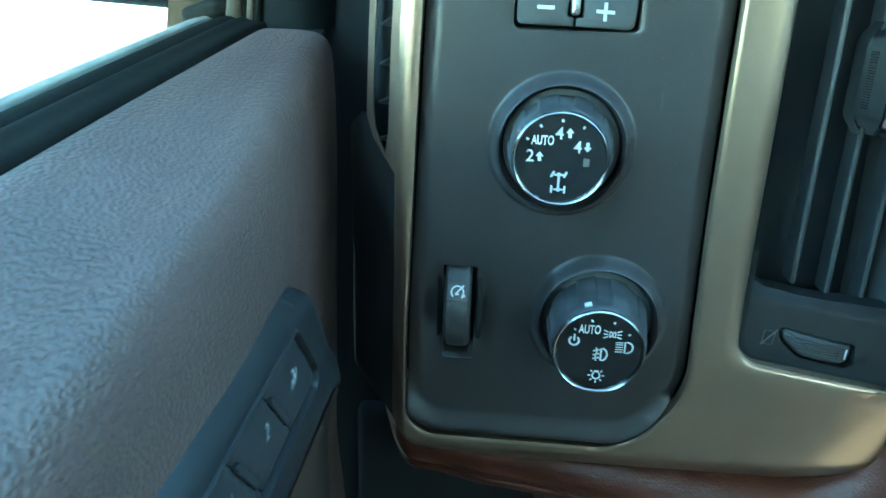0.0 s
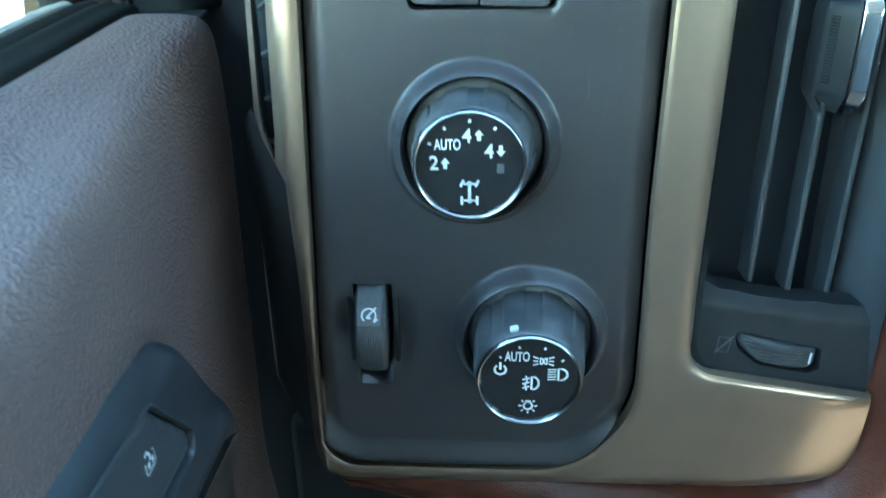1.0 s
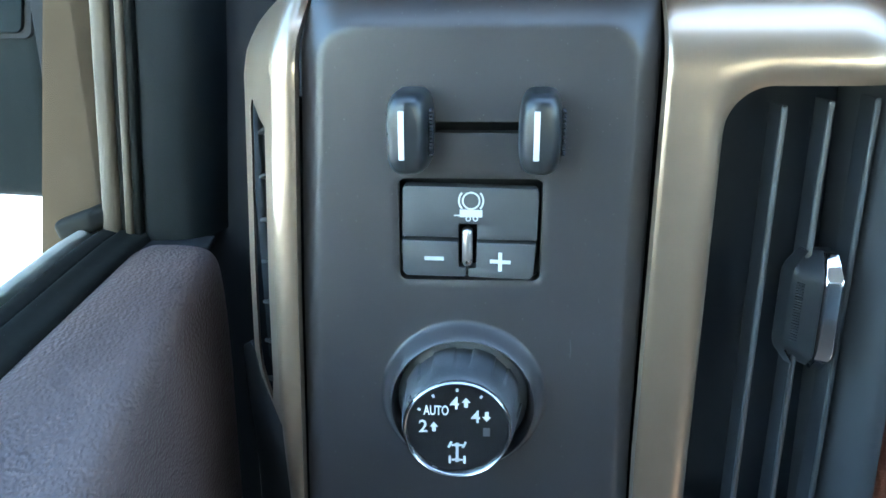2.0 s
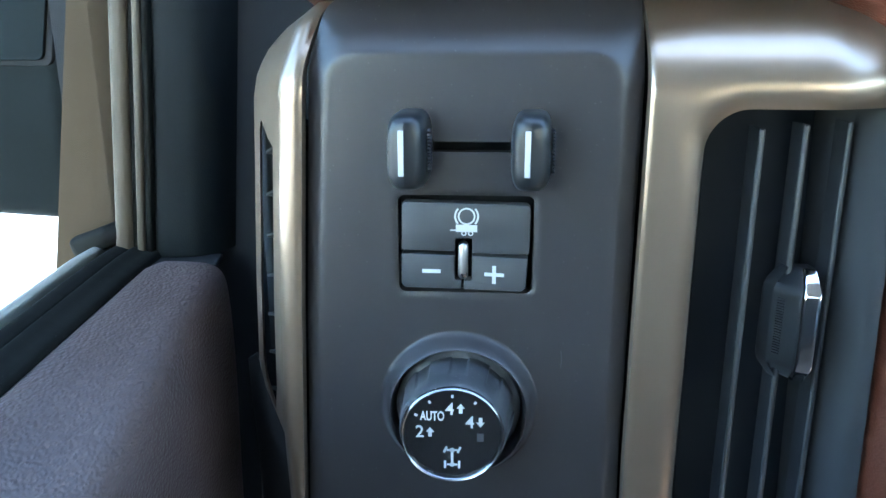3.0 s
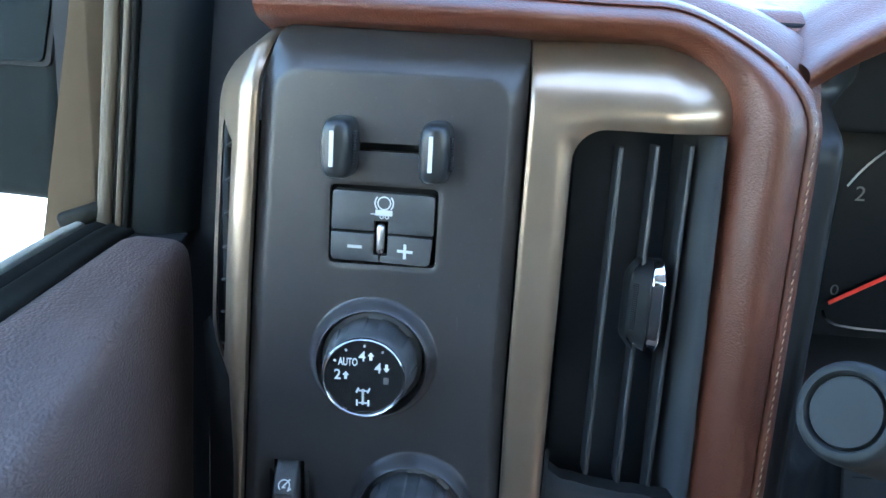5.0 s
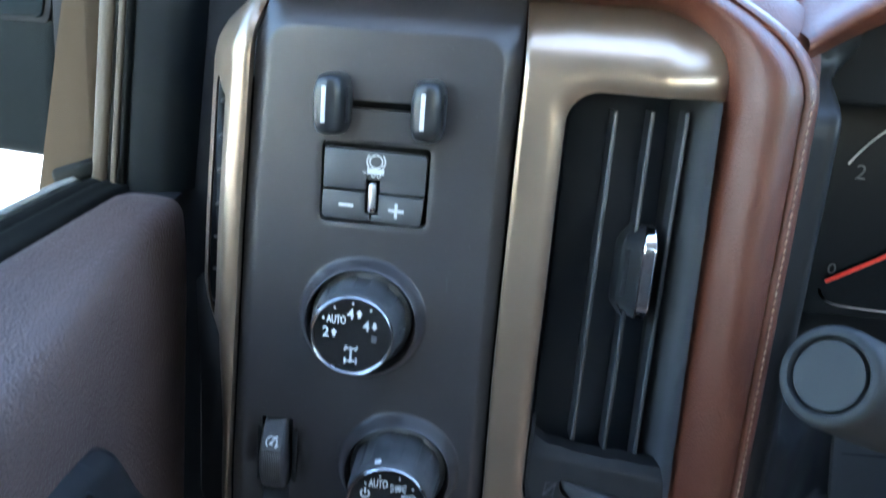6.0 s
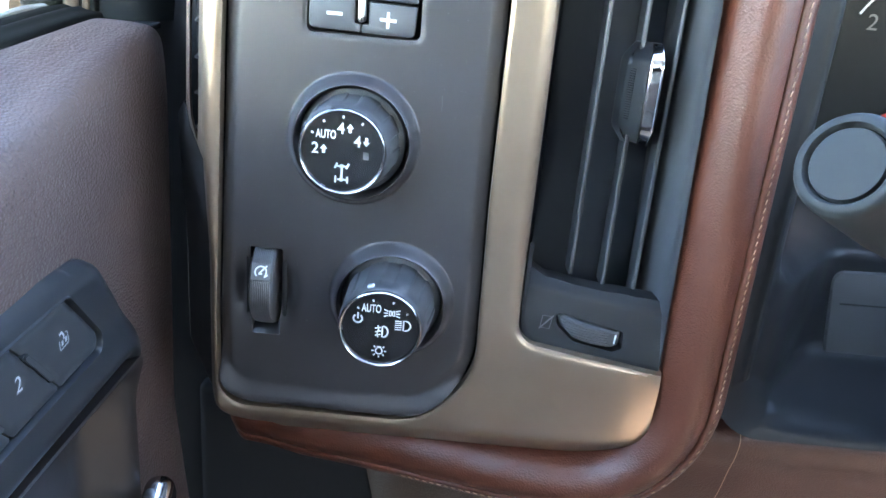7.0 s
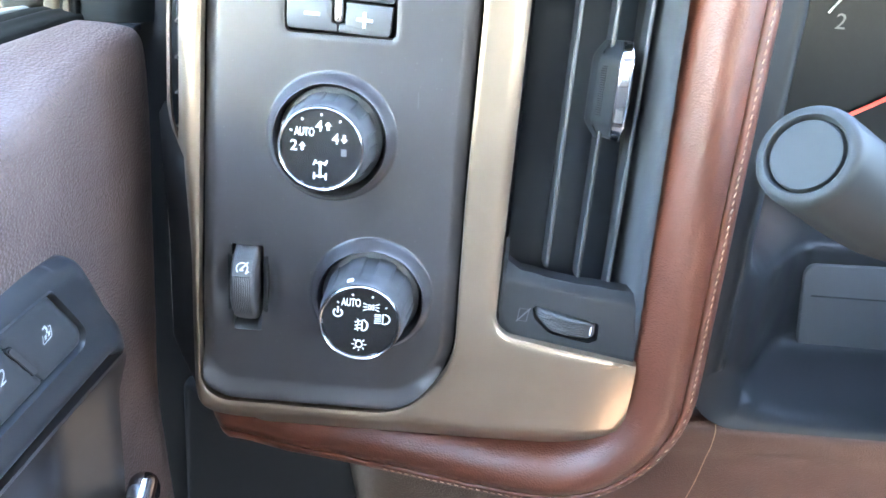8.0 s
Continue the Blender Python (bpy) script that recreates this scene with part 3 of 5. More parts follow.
MODULE = rpoly([(-0.0276, 0.6984, 0.003), (0.0276, 0.6984, 0.003), (0.0276, 0.7395, 0.003), (-0.0276, 0.7395, 0.003)], 0.0015)
SLOT = rpoly([(-0.0200, 0.7570, 0.0008), (0.0235, 0.7570, 0.0008), (0.0235, 0.7612, 0.0008), (-0.0200, 0.7612, 0.0008)], 0.0015)
WELL = rpoly([(-0.0545, 0.5325, 0.001), (-0.0390, 0.5325, 0.001), (-0.0380, 0.5840, 0.001), (-0.0555, 0.5840, 0.001)], 0.0015)


def panel_face(p):
    x, z = p[:, 0], p[:, 1]
    d = np.where(inside(p, FIELD), 0, gap(p, FIELD))
    low = ease((0.525 - z) / 0.022)
    y = (0.75 * (1 - low) + 0.12 * ease((z - 0.780) / 0.016)) * d * d / (d + 0.0013)
    y -= low * 0.0038 * ease((d - 0.0015) / 0.0115) * (1 - ease((d - 0.0130) / 0.0035))
    y += 0.0006 * np.clip(1 - gap(p, SIDES, False) / 0.0016, 0, 1) ** 2
    for cx, cz in COLLARS:
        r = np.hypot(x - cx, z - cz)
        y -= 0.0088 * np.where(r > 0.0288, ease((0.0345 - r) / 0.0062), ease((r - 0.0275) / 0.0013))
        y += 0.008 * ease((0.0275 - r) / 0.0012)
    for cx in (-0.0585, -0.0358):
        y += 0.0062 * np.exp(-((x - cx) / 0.0050) ** 2 - ((z - 0.5605) / 0.0145) ** 2)
    d = gap(p, MODULE)
    y += 0.0007 * np.clip(1 - d / 0.0012, 0, 1)
    return np.stack((x, y, z), 1)


RINGS = [(cx, cz, 0.0255, 0.0364, 26) for cx, cz in COLLARS]
part("faceplate", moulded(PANEL, [MODULE, SLOT, WELL], panel_face, 0.0021, 0.006, RINGS, beside=[(FIELD, True, (0.0, -0.0009, -0.002, -0.0033, -0.005, -0.007, -0.009)), (SIDES, False, (0.0008, 0.0016, 0.0024))]), panel_black, panel, "", 60)
part("backing", block((0.10, 0.004, 0.24), pose(0, 0.0155, 0.65), 0.0005), void_black, panel, "black backing inside the openings")


part("scratch", stroke([(0.0405, 0.6735), (0.0410, 0.6690), (0.0408, 0.6655)], 0.00026, -0.00025), dim_print, panel, "fine pale scratch")


# ---- rotary switches ----
def knob(cx, cz, out, label):
    """A rotary switch: barrel with finger flats, bright ring, black face."""
    t = thing("rotary_knob", (cx, 0.0, cz), label, "rotary switch", "rotary switches on the panel")
    b = bmesh.new()
    prof = [(0.0268, 0.006), (0.0268, -0.001), (0.0264, -0.0025), (0.0252, -0.0032), (0.0244, -0.004), (0.0228, -out + 0.0105), (0.0226, -out + 0.0085), (0.0219, -out + 0.004), (0.0213, -out + 0.0012), (0.0206, -out + 0.0004)]
    n = 216
    rows = []
    for k, (r, y) in enumerate(prof):
        row = []
        for i in range(n):
            w = 2 * math.pi * i / n
            f = (i / n * 18) % 1
            grip = 1.0 if (4 <= k <= 5) else 0.0
            cut = -0.0007 if (f < 0.80 and (int(i / n * 18) % 2 == 0)) else 0.0
            row.append(b.verts.new((cx + KNOB_LEAN * (y + out) + (r + grip * cut) * math.cos(w), y, cz + (r + grip * cut) * math.sin(w))))
        rows.append(row)
    for r, s in zip(rows, rows[1:]):
        for i in range(n):
            b.faces.new((r[i], r[(i + 1) % n], s[(i + 1) % n], s[i]))
    part("barrel", b, knob_black, t, "dusty grey-black ribbed barrel", 35)
    part("ring", lathe(cx, cz, [(0.0210, -out + 0.003), (0.0211, -out + 0.0008), (0.0208, -out - 0.0004), (0.0203, -out - 0.0009), (0.0198, -out - 0.0007), (0.0195, -out + 0.0002), (0.01925, -out + 0.0012), (0.0192, -out + 0.0022)], 96), ring_chrome, t, "dark chrome ring", 60)
    part("face", lathe(cx, cz, [(0.0194, -out + 0.0012), (0.0, -out + 0.0010)], 72), gloss_black, t, "glossy black face")
    return t, -out + 0.0008


def put(t, name, label, *shapes):
    part(name, merged(*shapes), white_print, t, label)


def arrow(x, z, h, y, up=1):
    w = h * 0.42
    return [fill([(x - w * 0.42, z - up * h / 2), (x + w * 0.42, z - up * h / 2), (x + w * 0.42, z + up * h * 0.02), (x - w * 0.42, z + up * h * 0.02)], y),
            fill([(x - w, z + up * h * 0.0), (x + w, z + up * h * 0.0), (x, z + up * h / 2)], y)]


def tick(cx, cz, a, r0, r1, w, y):
    c, s = math.cos(radians(a)), math.sin(radians(a))
    return stroke([(cx + r0 * c, cz + r0 * s), (cx + r1 * c, cz + r1 * s)], w, y)


drive, fy = knob(*K1, OUT1, "black four-wheel-drive selector knob with chrome ring and white marks")
u = 0.0000845
X, Z = K1[0], K1[1]
for a in (150.5, 123, 90, 57):
    put(drive, "tick_mark", "", tick(X, Z, a, 0.0161, 0.0174, 0.0010, fy))
put(drive, "auto_mark", "white word AUTO", lettering("AUTO", X - 95 * u, fy, Z + 92 * u, 47 * u, 0.61, 0.00013))
put(drive, "high_mark", "white figure 4 and up arrow", lettering("4", X - 12 * u, fy, Z + 130 * u, 62 * u, 0.95, 0.0001), *arrow(X + 40 * u, Z + 136 * u, 50 * u, fy))
put(drive, "low_mark", "white figure 4 and down arrow", lettering("4", X + 84 * u, fy, Z + 62 * u, 62 * u, 0.95, 0.0001), *arrow(X + 134 * u, Z + 66 * u, 50 * u, fy, -1))
put(drive, "two_mark", "white figure 2 and up arrow", lettering("2", X - 155 * u, fy, Z + 8 * u, 62 * u, 0.95, 0.0001), *arrow(X - 106 * u, Z + 10 * u, 50 * u, fy))
part("neutral_lamp", fill([(X + 118 * u, Z - 35 * u), (X + 150 * u, Z - 35 * u), (X + 150 * u, Z + 8 * u), (X + 118 * u, Z + 8 * u)], fy), dim_print, drive, "unlit grey indicator")
az = Z - 122 * u
put(drive, "axle_mark", "white drivetrain symbol", stroke([(X, az + 34 * u), (X, az - 36 * u)], 13 * u, fy),
    stroke([(X - 26 * u, az + 38 * u), (X + 26 * u, az + 38 * u)], 10 * u, fy), stroke([(X - 26 * u, az - 40 * u), (X + 26 * u, az - 40 * u)], 10 * u, fy),
    stroke([(X - 40 * u, az + 24 * u), (X - 26 * u, az + 56 * u)], 11 * u, fy), stroke([(X + 26 * u, az + 24 * u), (X + 40 * u, az + 56 * u)], 11 * u, fy),
    stroke([(X - 34 * u, az - 60 * u), (X - 34 * u, az - 20 * u)], 11 * u, fy), stroke([(X + 34 * u, az - 60 * u), (X + 34 * u, az - 20 * u)], 11 * u, fy),
    stroke(arc(X, az + 38 * u, 9 * u, 0, 340), 6 * u, fy, True), stroke(arc(X, az - 40 * u, 9 * u, 0, 340), 6 * u, fy, True))
part("pointer", block((0.0022, 0.0034, 0.0012), pose(X + 0.0216 * math.cos(radians(148)), -OUT1 + 0.0025, Z + 0.0216 * math.sin(radians(148)), 0, -58, 0), 0.0003), dim_print, drive, "dull grey pointer")

lights, fy = knob(*K2, OUT2, "black headlight switch knob with chrome ring and white lamp symbols")
u = 0.000142
X, Z = K2[0] + 0.0003, K2[1]
for a in (138, 106, 69, 36):
    put(lights, "tick_mark", "", tick(X, Z, a, 0.0153, 0.0165, 0.0009, fy))
put(lights, "auto_mark", "white word AUTO", lettering("AUTO", X - 36 * u, fy, Z + 76 * u, 30 * u, 0.58, 0.00014))
px, pz = X - 83 * u, Z + 34 * u
put(lights, "off_mark", "white power symbol", stroke(arc(px, pz, 15.5 * u, 125, 415, 24), 6.5 * u, fy), stroke([(px, pz), (px, pz + 24 * u)], 6.5 * u, fy))
sx, sz = X + 37 * u, Z + 64 * u
put(lights, "parking_mark", "white parking lamp symbol", stroke(arc(sx - 8 * u, sz, 10 * u, -80, 80, 12, 0.7), 4.5 * u, fy), stroke(arc(sx + 8 * u, sz, 10 * u, 100, 260, 12, 0.7), 4.5 * u, fy),
    stroke([(sx - 9 * u, sz - 11 * u), (sx - 9 * u, sz + 11 * u)], 4 * u, fy), stroke([(sx + 9 * u, sz - 11 * u), (sx + 9 * u, sz + 11 * u)], 4 * u, fy),
    *[stroke([(sx + s * 14 * u, sz + k * 8 * u), (sx + s * 29 * u, sz + k * 14 * u)], 4.5 * u, fy) for s in (-1, 1) for k in (-1, 0, 1)])
hx, hz = X + 78 * u, Z + 20 * u
put(lights, "headlamp_mark", "white headlamp symbol", stroke([(hx + 2 * u, hz + 19 * u), *arc(hx + 8 * u, hz, 19 * u, 80, -80, 14), (hx + 2 * u, hz - 19 * u)], 6 * u, fy, True),
    *[stroke([(hx - 28 * u, hz + k * u), (hx - 4 * u, hz + (k + 1) * u)], 4.2 * u, fy) for k in (-17, -8.5, 0, 8.5, 16)])
gx, gz = X + 6 * u, Z - 10 * u
put(lights, "fog_mark", "white fog lamp symbol", stroke([(gx, gz + 21 * u), *arc(gx + 4 * u, gz, 21 * u, 85, -85, 14, 0.75), (gx, gz - 21 * u)], 6 * u, fy, True),
    *[stroke([(gx - 26 * u, gz + (k - 3) * u), (gx - 5 * u, gz + (k + 3) * u)], 5.5 * u, fy) for k in (-14, 0, 14)],
    stroke([(gx - 14 * u, gz - 24 * u), (gx - 18 * u, gz - 8 * u), (gx - 13 * u, gz + 8 * u), (gx - 16 * u, gz + 24 * u)], 5 * u, fy))
lx, lz = X - 2 * u, Z - 88 * u
put(lights, "interior_mark", "white dome lamp symbol", stroke(arc(lx, lz, 12 * u, 125, 415, 20), 5.5 * u, fy), stroke([(lx - 8 * u, lz + 15 * u), (lx + 8 * u, lz + 15 * u)], 8 * u, fy),
    *[tick(lx, lz, a, 18 * u, 27 * u, 5 * u, fy) for a in (0, 45, 135, 180, 225, 270, 315)])
part("pointer", block((0.0034, 0.0034, 0.0030), pose(X + 0.0214 * math.cos(radians(107)), -OUT2 + 0.0052, Z + 0.0214 * math.sin(radians(107)), 0, -17, 0), 0.0006), white_print, lights, "white pointer mark")

# ---- dimmer wheel ----
dimmer = thing("dimmer_wheel", (WHEEL[0], 0.0, WHEEL[1]), "black ribbed panel-light dimmer wheel in a recess", "thumbwheel")
part("well", merged(block((0.0025, 0.022, 0.049), pose(-0.0566, 0.0125, WHEEL[1]), 0.0004), block((0.0025, 0.022, 0.049), pose(-0.0369, 0.0125, WHEEL[1]), 0.0004),
                    block((0.0165, 0.022, 0.0025), pose(-0.0471, 0.0125, 0.5853), 0.0004)), void_black, dimmer, "black recess walls")
part("ledge", block((0.0165, 0.0125, 0.0022), pose(-0.0468, 0.0055, 0.5350, 38), 0.0004), lever_black, dimmer, "glossy ledge under the wheel")
b = bmesh.new()
n, rows = 120, []
for k in range(27):
    s = k / 26 * 2 - 1
    dome = 0.0006 * (1 - s * s) - 0.0022 * max(0.0, (abs(s) - 0.72) / 0.28) ** 2.5
    row = []
    for i in range(n):
        w = 2 * math.pi * i / n
        rib = 0.00011 * (1 if k % 2 else -1) * (1 if abs(s) < 0.75 else 0)
        r = 0.0245 + dome + rib
        row.append(b.verts.new((WHEEL[0] - 0.0004 + s * 0.0065, 0.0130 - r * math.cos(w), WHEEL[1] + 0.0005 + r * math.sin(w))))
    rows.append(row)
for r, s in zip(rows, rows[1:]):
    for i in range(n):
        b.faces.new((r[i], r[(i + 1) % n], s[(i + 1) % n], s[i]))
b.faces.new(rows[0])
b.faces.new(rows[-1][::-1])
part("wheel", b, knob_black, dimmer, "finely ribbed grey-black wheel", 30)
patch = block((0.0104, 0.0009, 0.0096), pose(WHEEL[0] - 0.0003, -0.0086, WHEEL[1] + 0.0128, -31), 0.0003)
part("patch", patch, knob_black, dimmer, "smooth patch with the symbol")
outline = stroke(rpoly([(-0.0047, -0.0043, 0.001), (0.0047, -0.0043, 0.001), (0.0047, 0.0043, 0.001), (-0.0047, 0.0043, 0.001)], 0.0008), 0.00035, 0, True)
bmesh.ops.transform(outline, matrix=pose(WHEEL[0] - 0.0003, -0.0086, WHEEL[1] + 0.0128, -31) @ pose(0, -0.0006, 0), verts=outline.verts)
part("patch_rim", outline, button_black, dimmer, "fine raised rim of the patch")
mk = merged(stroke(arc(0, 0, 0.0030, -40, 230, 20), 0.0007, 0), stroke([(-0.0006, -0.0006), (0.0030, 0.0034)], 0.0008, 0), stroke([(0.0021, -0.0028), (0.0038, -0.0014)], 0.0009, 0), stroke([(-0.0012, -0.0010), (0.0008, -0.0010)], 0.0010, 0))
bmesh.ops.transform(mk, matrix=pose(WHEEL[0] - 0.0003, -0.0086, WHEEL[1] + 0.0128, -31) @ pose(0, -0.0006, 0), verts=mk.verts)
part("dial_symbol", mk, white_print, dimmer, "white dimmer dial symbol")

# ---- trailer brake controller ----
brake = thing("brake_controller", (0.0, 0.0, 0.70), "black trailer brake controller with sliding levers and buttons", "brake controller")
k = 0.0000945


def bx(px):
    return (px - 380) * k


def bz(py):
    return 0.7370 - (py - 450) * 0.0000924


def button(name, corners, y, label):
    return part(name, plate(rpoly(corners, 0.001), y, 0.006, 0.0003), button_black, brake, label)


button("manual_button", [(bx(104), bz(668), 0.001), (bx(333), bz(672), 0.0004), (bx(333), bz(612), 0.0008), (bx(410), bz(612), 0.0008), (bx(410), bz(680), 0.0004), (bx(653), bz(683), 0.001), (bx(656), bz(462), 0.002), (bx(108), bz(450), 0.002)], -0.0010, "wide upper button with trailer symbol")
button("minus_button", [(bx(102), bz(825), 0.0025), (bx(120), bz(842), 0.002), (bx(363), bz(846), 0.0004), (bx(363), bz(806), 0.0008), (bx(334), bz(802), 0.0008), (bx(334), bz(690), 0.0004), (bx(104), bz(684), 0.0006)], -0.0012, "lower button with white minus")
button("plus_button", [(bx(374), bz(847), 0.0004), (bx(640), bz(856), 0.0025), (bx(650), bz(700), 0.0006), (bx(408), bz(692), 0.0004), (bx(408), bz(806), 0.0008), (bx(374), bz(808), 0.0008)], -0.0012, "lower button with white plus")
put(brake, "minus_sign", "white minus sign", stroke([(bx(193), bz(763)), (bx(273), bz(764))], 17 * k, -0.0014))
put(brake, "plus_sign", "white plus sign", stroke([(bx(463), bz(774)), (bx(548), bz(778))], 16 * k, -0.0014), stroke([(bx(505), bz(734)), (bx(505), bz(818))], 16 * k, -0.0016))
put(brake, "trailer_symbol", "white trailer brake symbol", stroke(arc(bx(384), bz(512), 34 * k, 0, 350, 36), 7 * k, -0.0012, True), stroke(arc(bx(384), bz(512), 49 * k, 138, 222), 8 * k, -0.0012), stroke(arc(bx(384), bz(512), 49 * k, -42, 42), 8 * k, -0.0012),
    fill([(bx(338), bz(582)), (bx(430), bz(582)), (bx(430), bz(551)), (bx(338), bz(549))], -0.0012), stroke([(bx(314), bz(574)), (bx(340), bz(574))], 6 * k, -0.0014),
    stroke(arc(bx(373), bz(588), 9 * k, 0, 345, 16), 5 * k, -0.0014, True), stroke(arc(bx(402), bz(588), 9 * k, 0, 345, 16), 5 * k, -0.0014, True))
b = block((0.0040, 0.006, 0.0154), pose(bx(370), 0.0006, bz(715)), 0.0018, 5)
part("gain_roller", b, roller_metal, brake, "small polished metal roller")


def lever(x):
    """A rounded finger pad with a ribbed side and a white index line."""
    b = bmesh.new()
    rows, n = [], 48
    for s, y in ((1.06, 0.001), (1.02, -0.004), (1.0, -0.009), (0.97, -0.0130), (0.88, -0.0170), (0.74, -0.0192), (0.55, -0.0200), (0.0, -0.0204)):
        row = []
        for i in range(n):
            w = 2 * math.pi * i / n
            c, q = math.cos(w), math.sin(w)
            wx = 0.0078 * math.copysign(abs(c) ** 0.50, c)
            wz = 0.0148 * math.copysign(abs(q) ** 0.60, q)
            inset = (1 - s) * 0.0078
            row.append(b.verts.new((x + 0.0005 + 0.08 * (y + 0.020) + (wx - math.copysign(min(inset, abs(wx)), wx)) * (1 if s <= 1 else s), y, 0.7590 + (wz - math.copysign(min(inset, abs(wz)), wz)) * (1 if s <= 1 else s))))
        rows.append(row)
    for r, q in zip(rows, rows[1:]):
        for i in range(n):
            b.faces.new((r[i], r[(i + 1) % n], q[(i + 1) % n], q[i]))
    b.faces.new(rows[-1])
    pad = part("lever_pad", b, lever_black, brake, "rounded black finger pad", 50)
    for i in range(13):
        part("rib", block((0.0014, 0.0075, 0.0008), pose(x + 0.0094, -0.0105, 0.7515 + 0.0013 * i), 0.0003, 1), lever_black, pad)
    part("index_line", block((0.0021, 0.0006, 0.0172), pose(x - 0.0006, -0.0204, 0.7595), 0.00015, 1), white_print, pad, "white index line")


for x in (-0.0232, 0.0238):
    lever(x)

# ---- air vent ----
vent = thing("air_vent", (0.133, 0.0, 0.53), "tall black dashboard air vent with upright vanes", "air vent")
OPEN = rpoly([(0.0945, 0.5425, 0.013), (0.1745, 0.5305, 0), (0.1745, 0.7745, 0), (0.0940, 0.7745, 0.015)], 0.003)


def tunnel(loop, stops):
    b = bmesh.new()
    a = np.array(loop)
    c = a.mean(0)
    rows = [[b.verts.new((c[0] + (p[0] - c[0]) * sx, y, c[1] + (p[1] - c[1]) * sz)) for p in a] for y, sx, sz in stops]
    for r, s in zip(rows, rows[1:]):
        for i in range(len(loop)):
            b.faces.new((r[i], r[(i + 1) % len(loop)], s[(i + 1) % len(loop)], s[i]))
    b.faces.new(rows[-1])
    return b


part("housing", tunnel(OPEN, [(0.0090, 0.985, 0.995), (0.03, 0.97, 0.985), (0.075, 0.95, 0.97)]), duct_hazed, vent, "deep black vent duct with blue haze tint", 30)
part("side_wall", sheet([[(0.1768 - 0.0068 * (z - 0.534) / 0.24 - 0.0070 * (1 - math.exp(-max(y, 0) / 0.007)) - 0.25 * max(0.0, y - 0.022), y, z) for z in np.linspace(0.534, 0.7740, 12)] for y in (0.0030, 0.0045, 0.006, 0.008, 0.011, 0.014, 0.019, 0.025, 0.032, 0.042, 0.056)]), wheel_grey, vent, "grey inner side wall")
for i, (x, y0, z0, z1) in enumerate(((0.1190, 0.0165, 0.5790, 0.7650), (0.1388, 0.0225, 0.5715, 0.7660), (0.1570, 0.0240, 0.5660, 0.7670))):
    b = bmesh.new()
    sec = smooth_line([(0.0005, 0.012), (0.0009, 0.006), (0.0012, 0.0012), (0.0010, -0.0001), (-0.0010, -0.0001), (-0.0012, 0.0012), (-0.0009, 0.006), (-0.0005, 0.012)], 2)
    rows = []
    for z in np.linspace(z0, z1, 10):
        slant = math.radians(5)
        rows.append([b.verts.new((x + p * math.cos(slant) - q * math.sin(slant), y0 + q * math.cos(slant) + p * math.sin(slant), z)) for p, q in sec])
    for r, s in zip(rows, rows[1:]):
        for j in range(len(sec) - 1):
            b.faces.new((r[j], r[j + 1], s[j + 1], s[j]))
    blade = part("vane", b, vent_black, vent, "slim upright vane" if i == 0 else "")
    part("vane_nose", block((0.0025, 0.0022, z1 - z0), pose(x, y0 + 0.0001, (z0 + z1) / 2, 0, 0, 5), 0.0009, 3), vane_lit, blade, "pale front edge, light put into its grey" if i == 0 else "")
# finger tab on the middle vane: a smooth body with a ribbed cheek and a chrome front
def lofted(ring, stops):
    """Rings of (x, y) at heights, each set back by some depth, capped at both ends."""
    b = bmesh.new()
    rows = [[b.verts.new((0.1486 + (x - 0.1486) * (1 - 35 * min(back, 0.012)), y + back * (1 if y < 0.02 else 0), z)) for x, y in ring] for z, back in stops]
    k = len(ring)
    for r, q in zip(rows, rows[1:]):
        for i in range(k):
            b.faces.new((r[i], r[(i + 1) % k], q[(i + 1) % k], q[i]))
    b.faces.new(rows[0])
    b.faces.new(rows[-1])
    return b


TAB_STOPS = [(0.6540, 0.0095), (0.6555, 0.0078), (0.6610, 0.0016), (0.6635, 0.0003), (0.6660, 0.0), (0.6940, 0.0), (0.6965, 0.0003), (0.6990, 0.0016), (0.7040, 0.0072), (0.7055, 0.0090)]
tab = part("finger_tab", lofted(rpoly([(0.1290, 0.0265, 0.001), (0.1325, 0.0205, 0.004), (0.1408, 0.0112, 0.003), (0.1425, 0.0100, 0.001), (0.1484, 0.0090, 0.001), (0.1480, 0.0265, 0.001)], 0.0012), TAB_STOPS), vent_black, vent, "smooth dark finger tab", 50)
part("chrome_front", lofted(rpoly([(0.1413, 0.0120, 0.0003), (0.1417, 0.0093, 0.0009), (0.1484, 0.0072, 0.0011), (0.1489, 0.0120, 0.0003)], 0.0005), [(z, back - (0.0006 if back > 0.005 else 0)) for z, back in TAB_STOPS]), chrome, tab, "bright chrome front", 40)
for i in range(22):
    part("rib", block((0.0034, 0.0007, 0.0007), pose(0.1352, 0.0172, 0.6672 + 0.0012 * i, 0, 0, -48), 0.0002, 1), vent_black, tab, "fine grip rib" if i == 0 else "")
# sloping sill with the closing wheel
def sill(p):
    x, z = p[:, 0], p[:, 1]
    top = 0.579 - 0.14 * (x - 0.0945)
    bottom = 0.5415 - 0.15 * (x - 0.0945)
    t = (z - bottom) / (top - bottom)
    y = 0.0035 + 0.0045 * ease(t) + 0.030 * np.clip(t - 0.85, 0, 1) + 0.0015 * np.sin(x * 350) * np.clip(t - 0.6, 0, 1)
    return np.stack((x, y, z), 1)


def tilted(x, z):
    """A place on the sill: along and across it."""
    return 0.132 + x * 0.99 - z * 0.0, 0.5490 - 0.17 * x + z


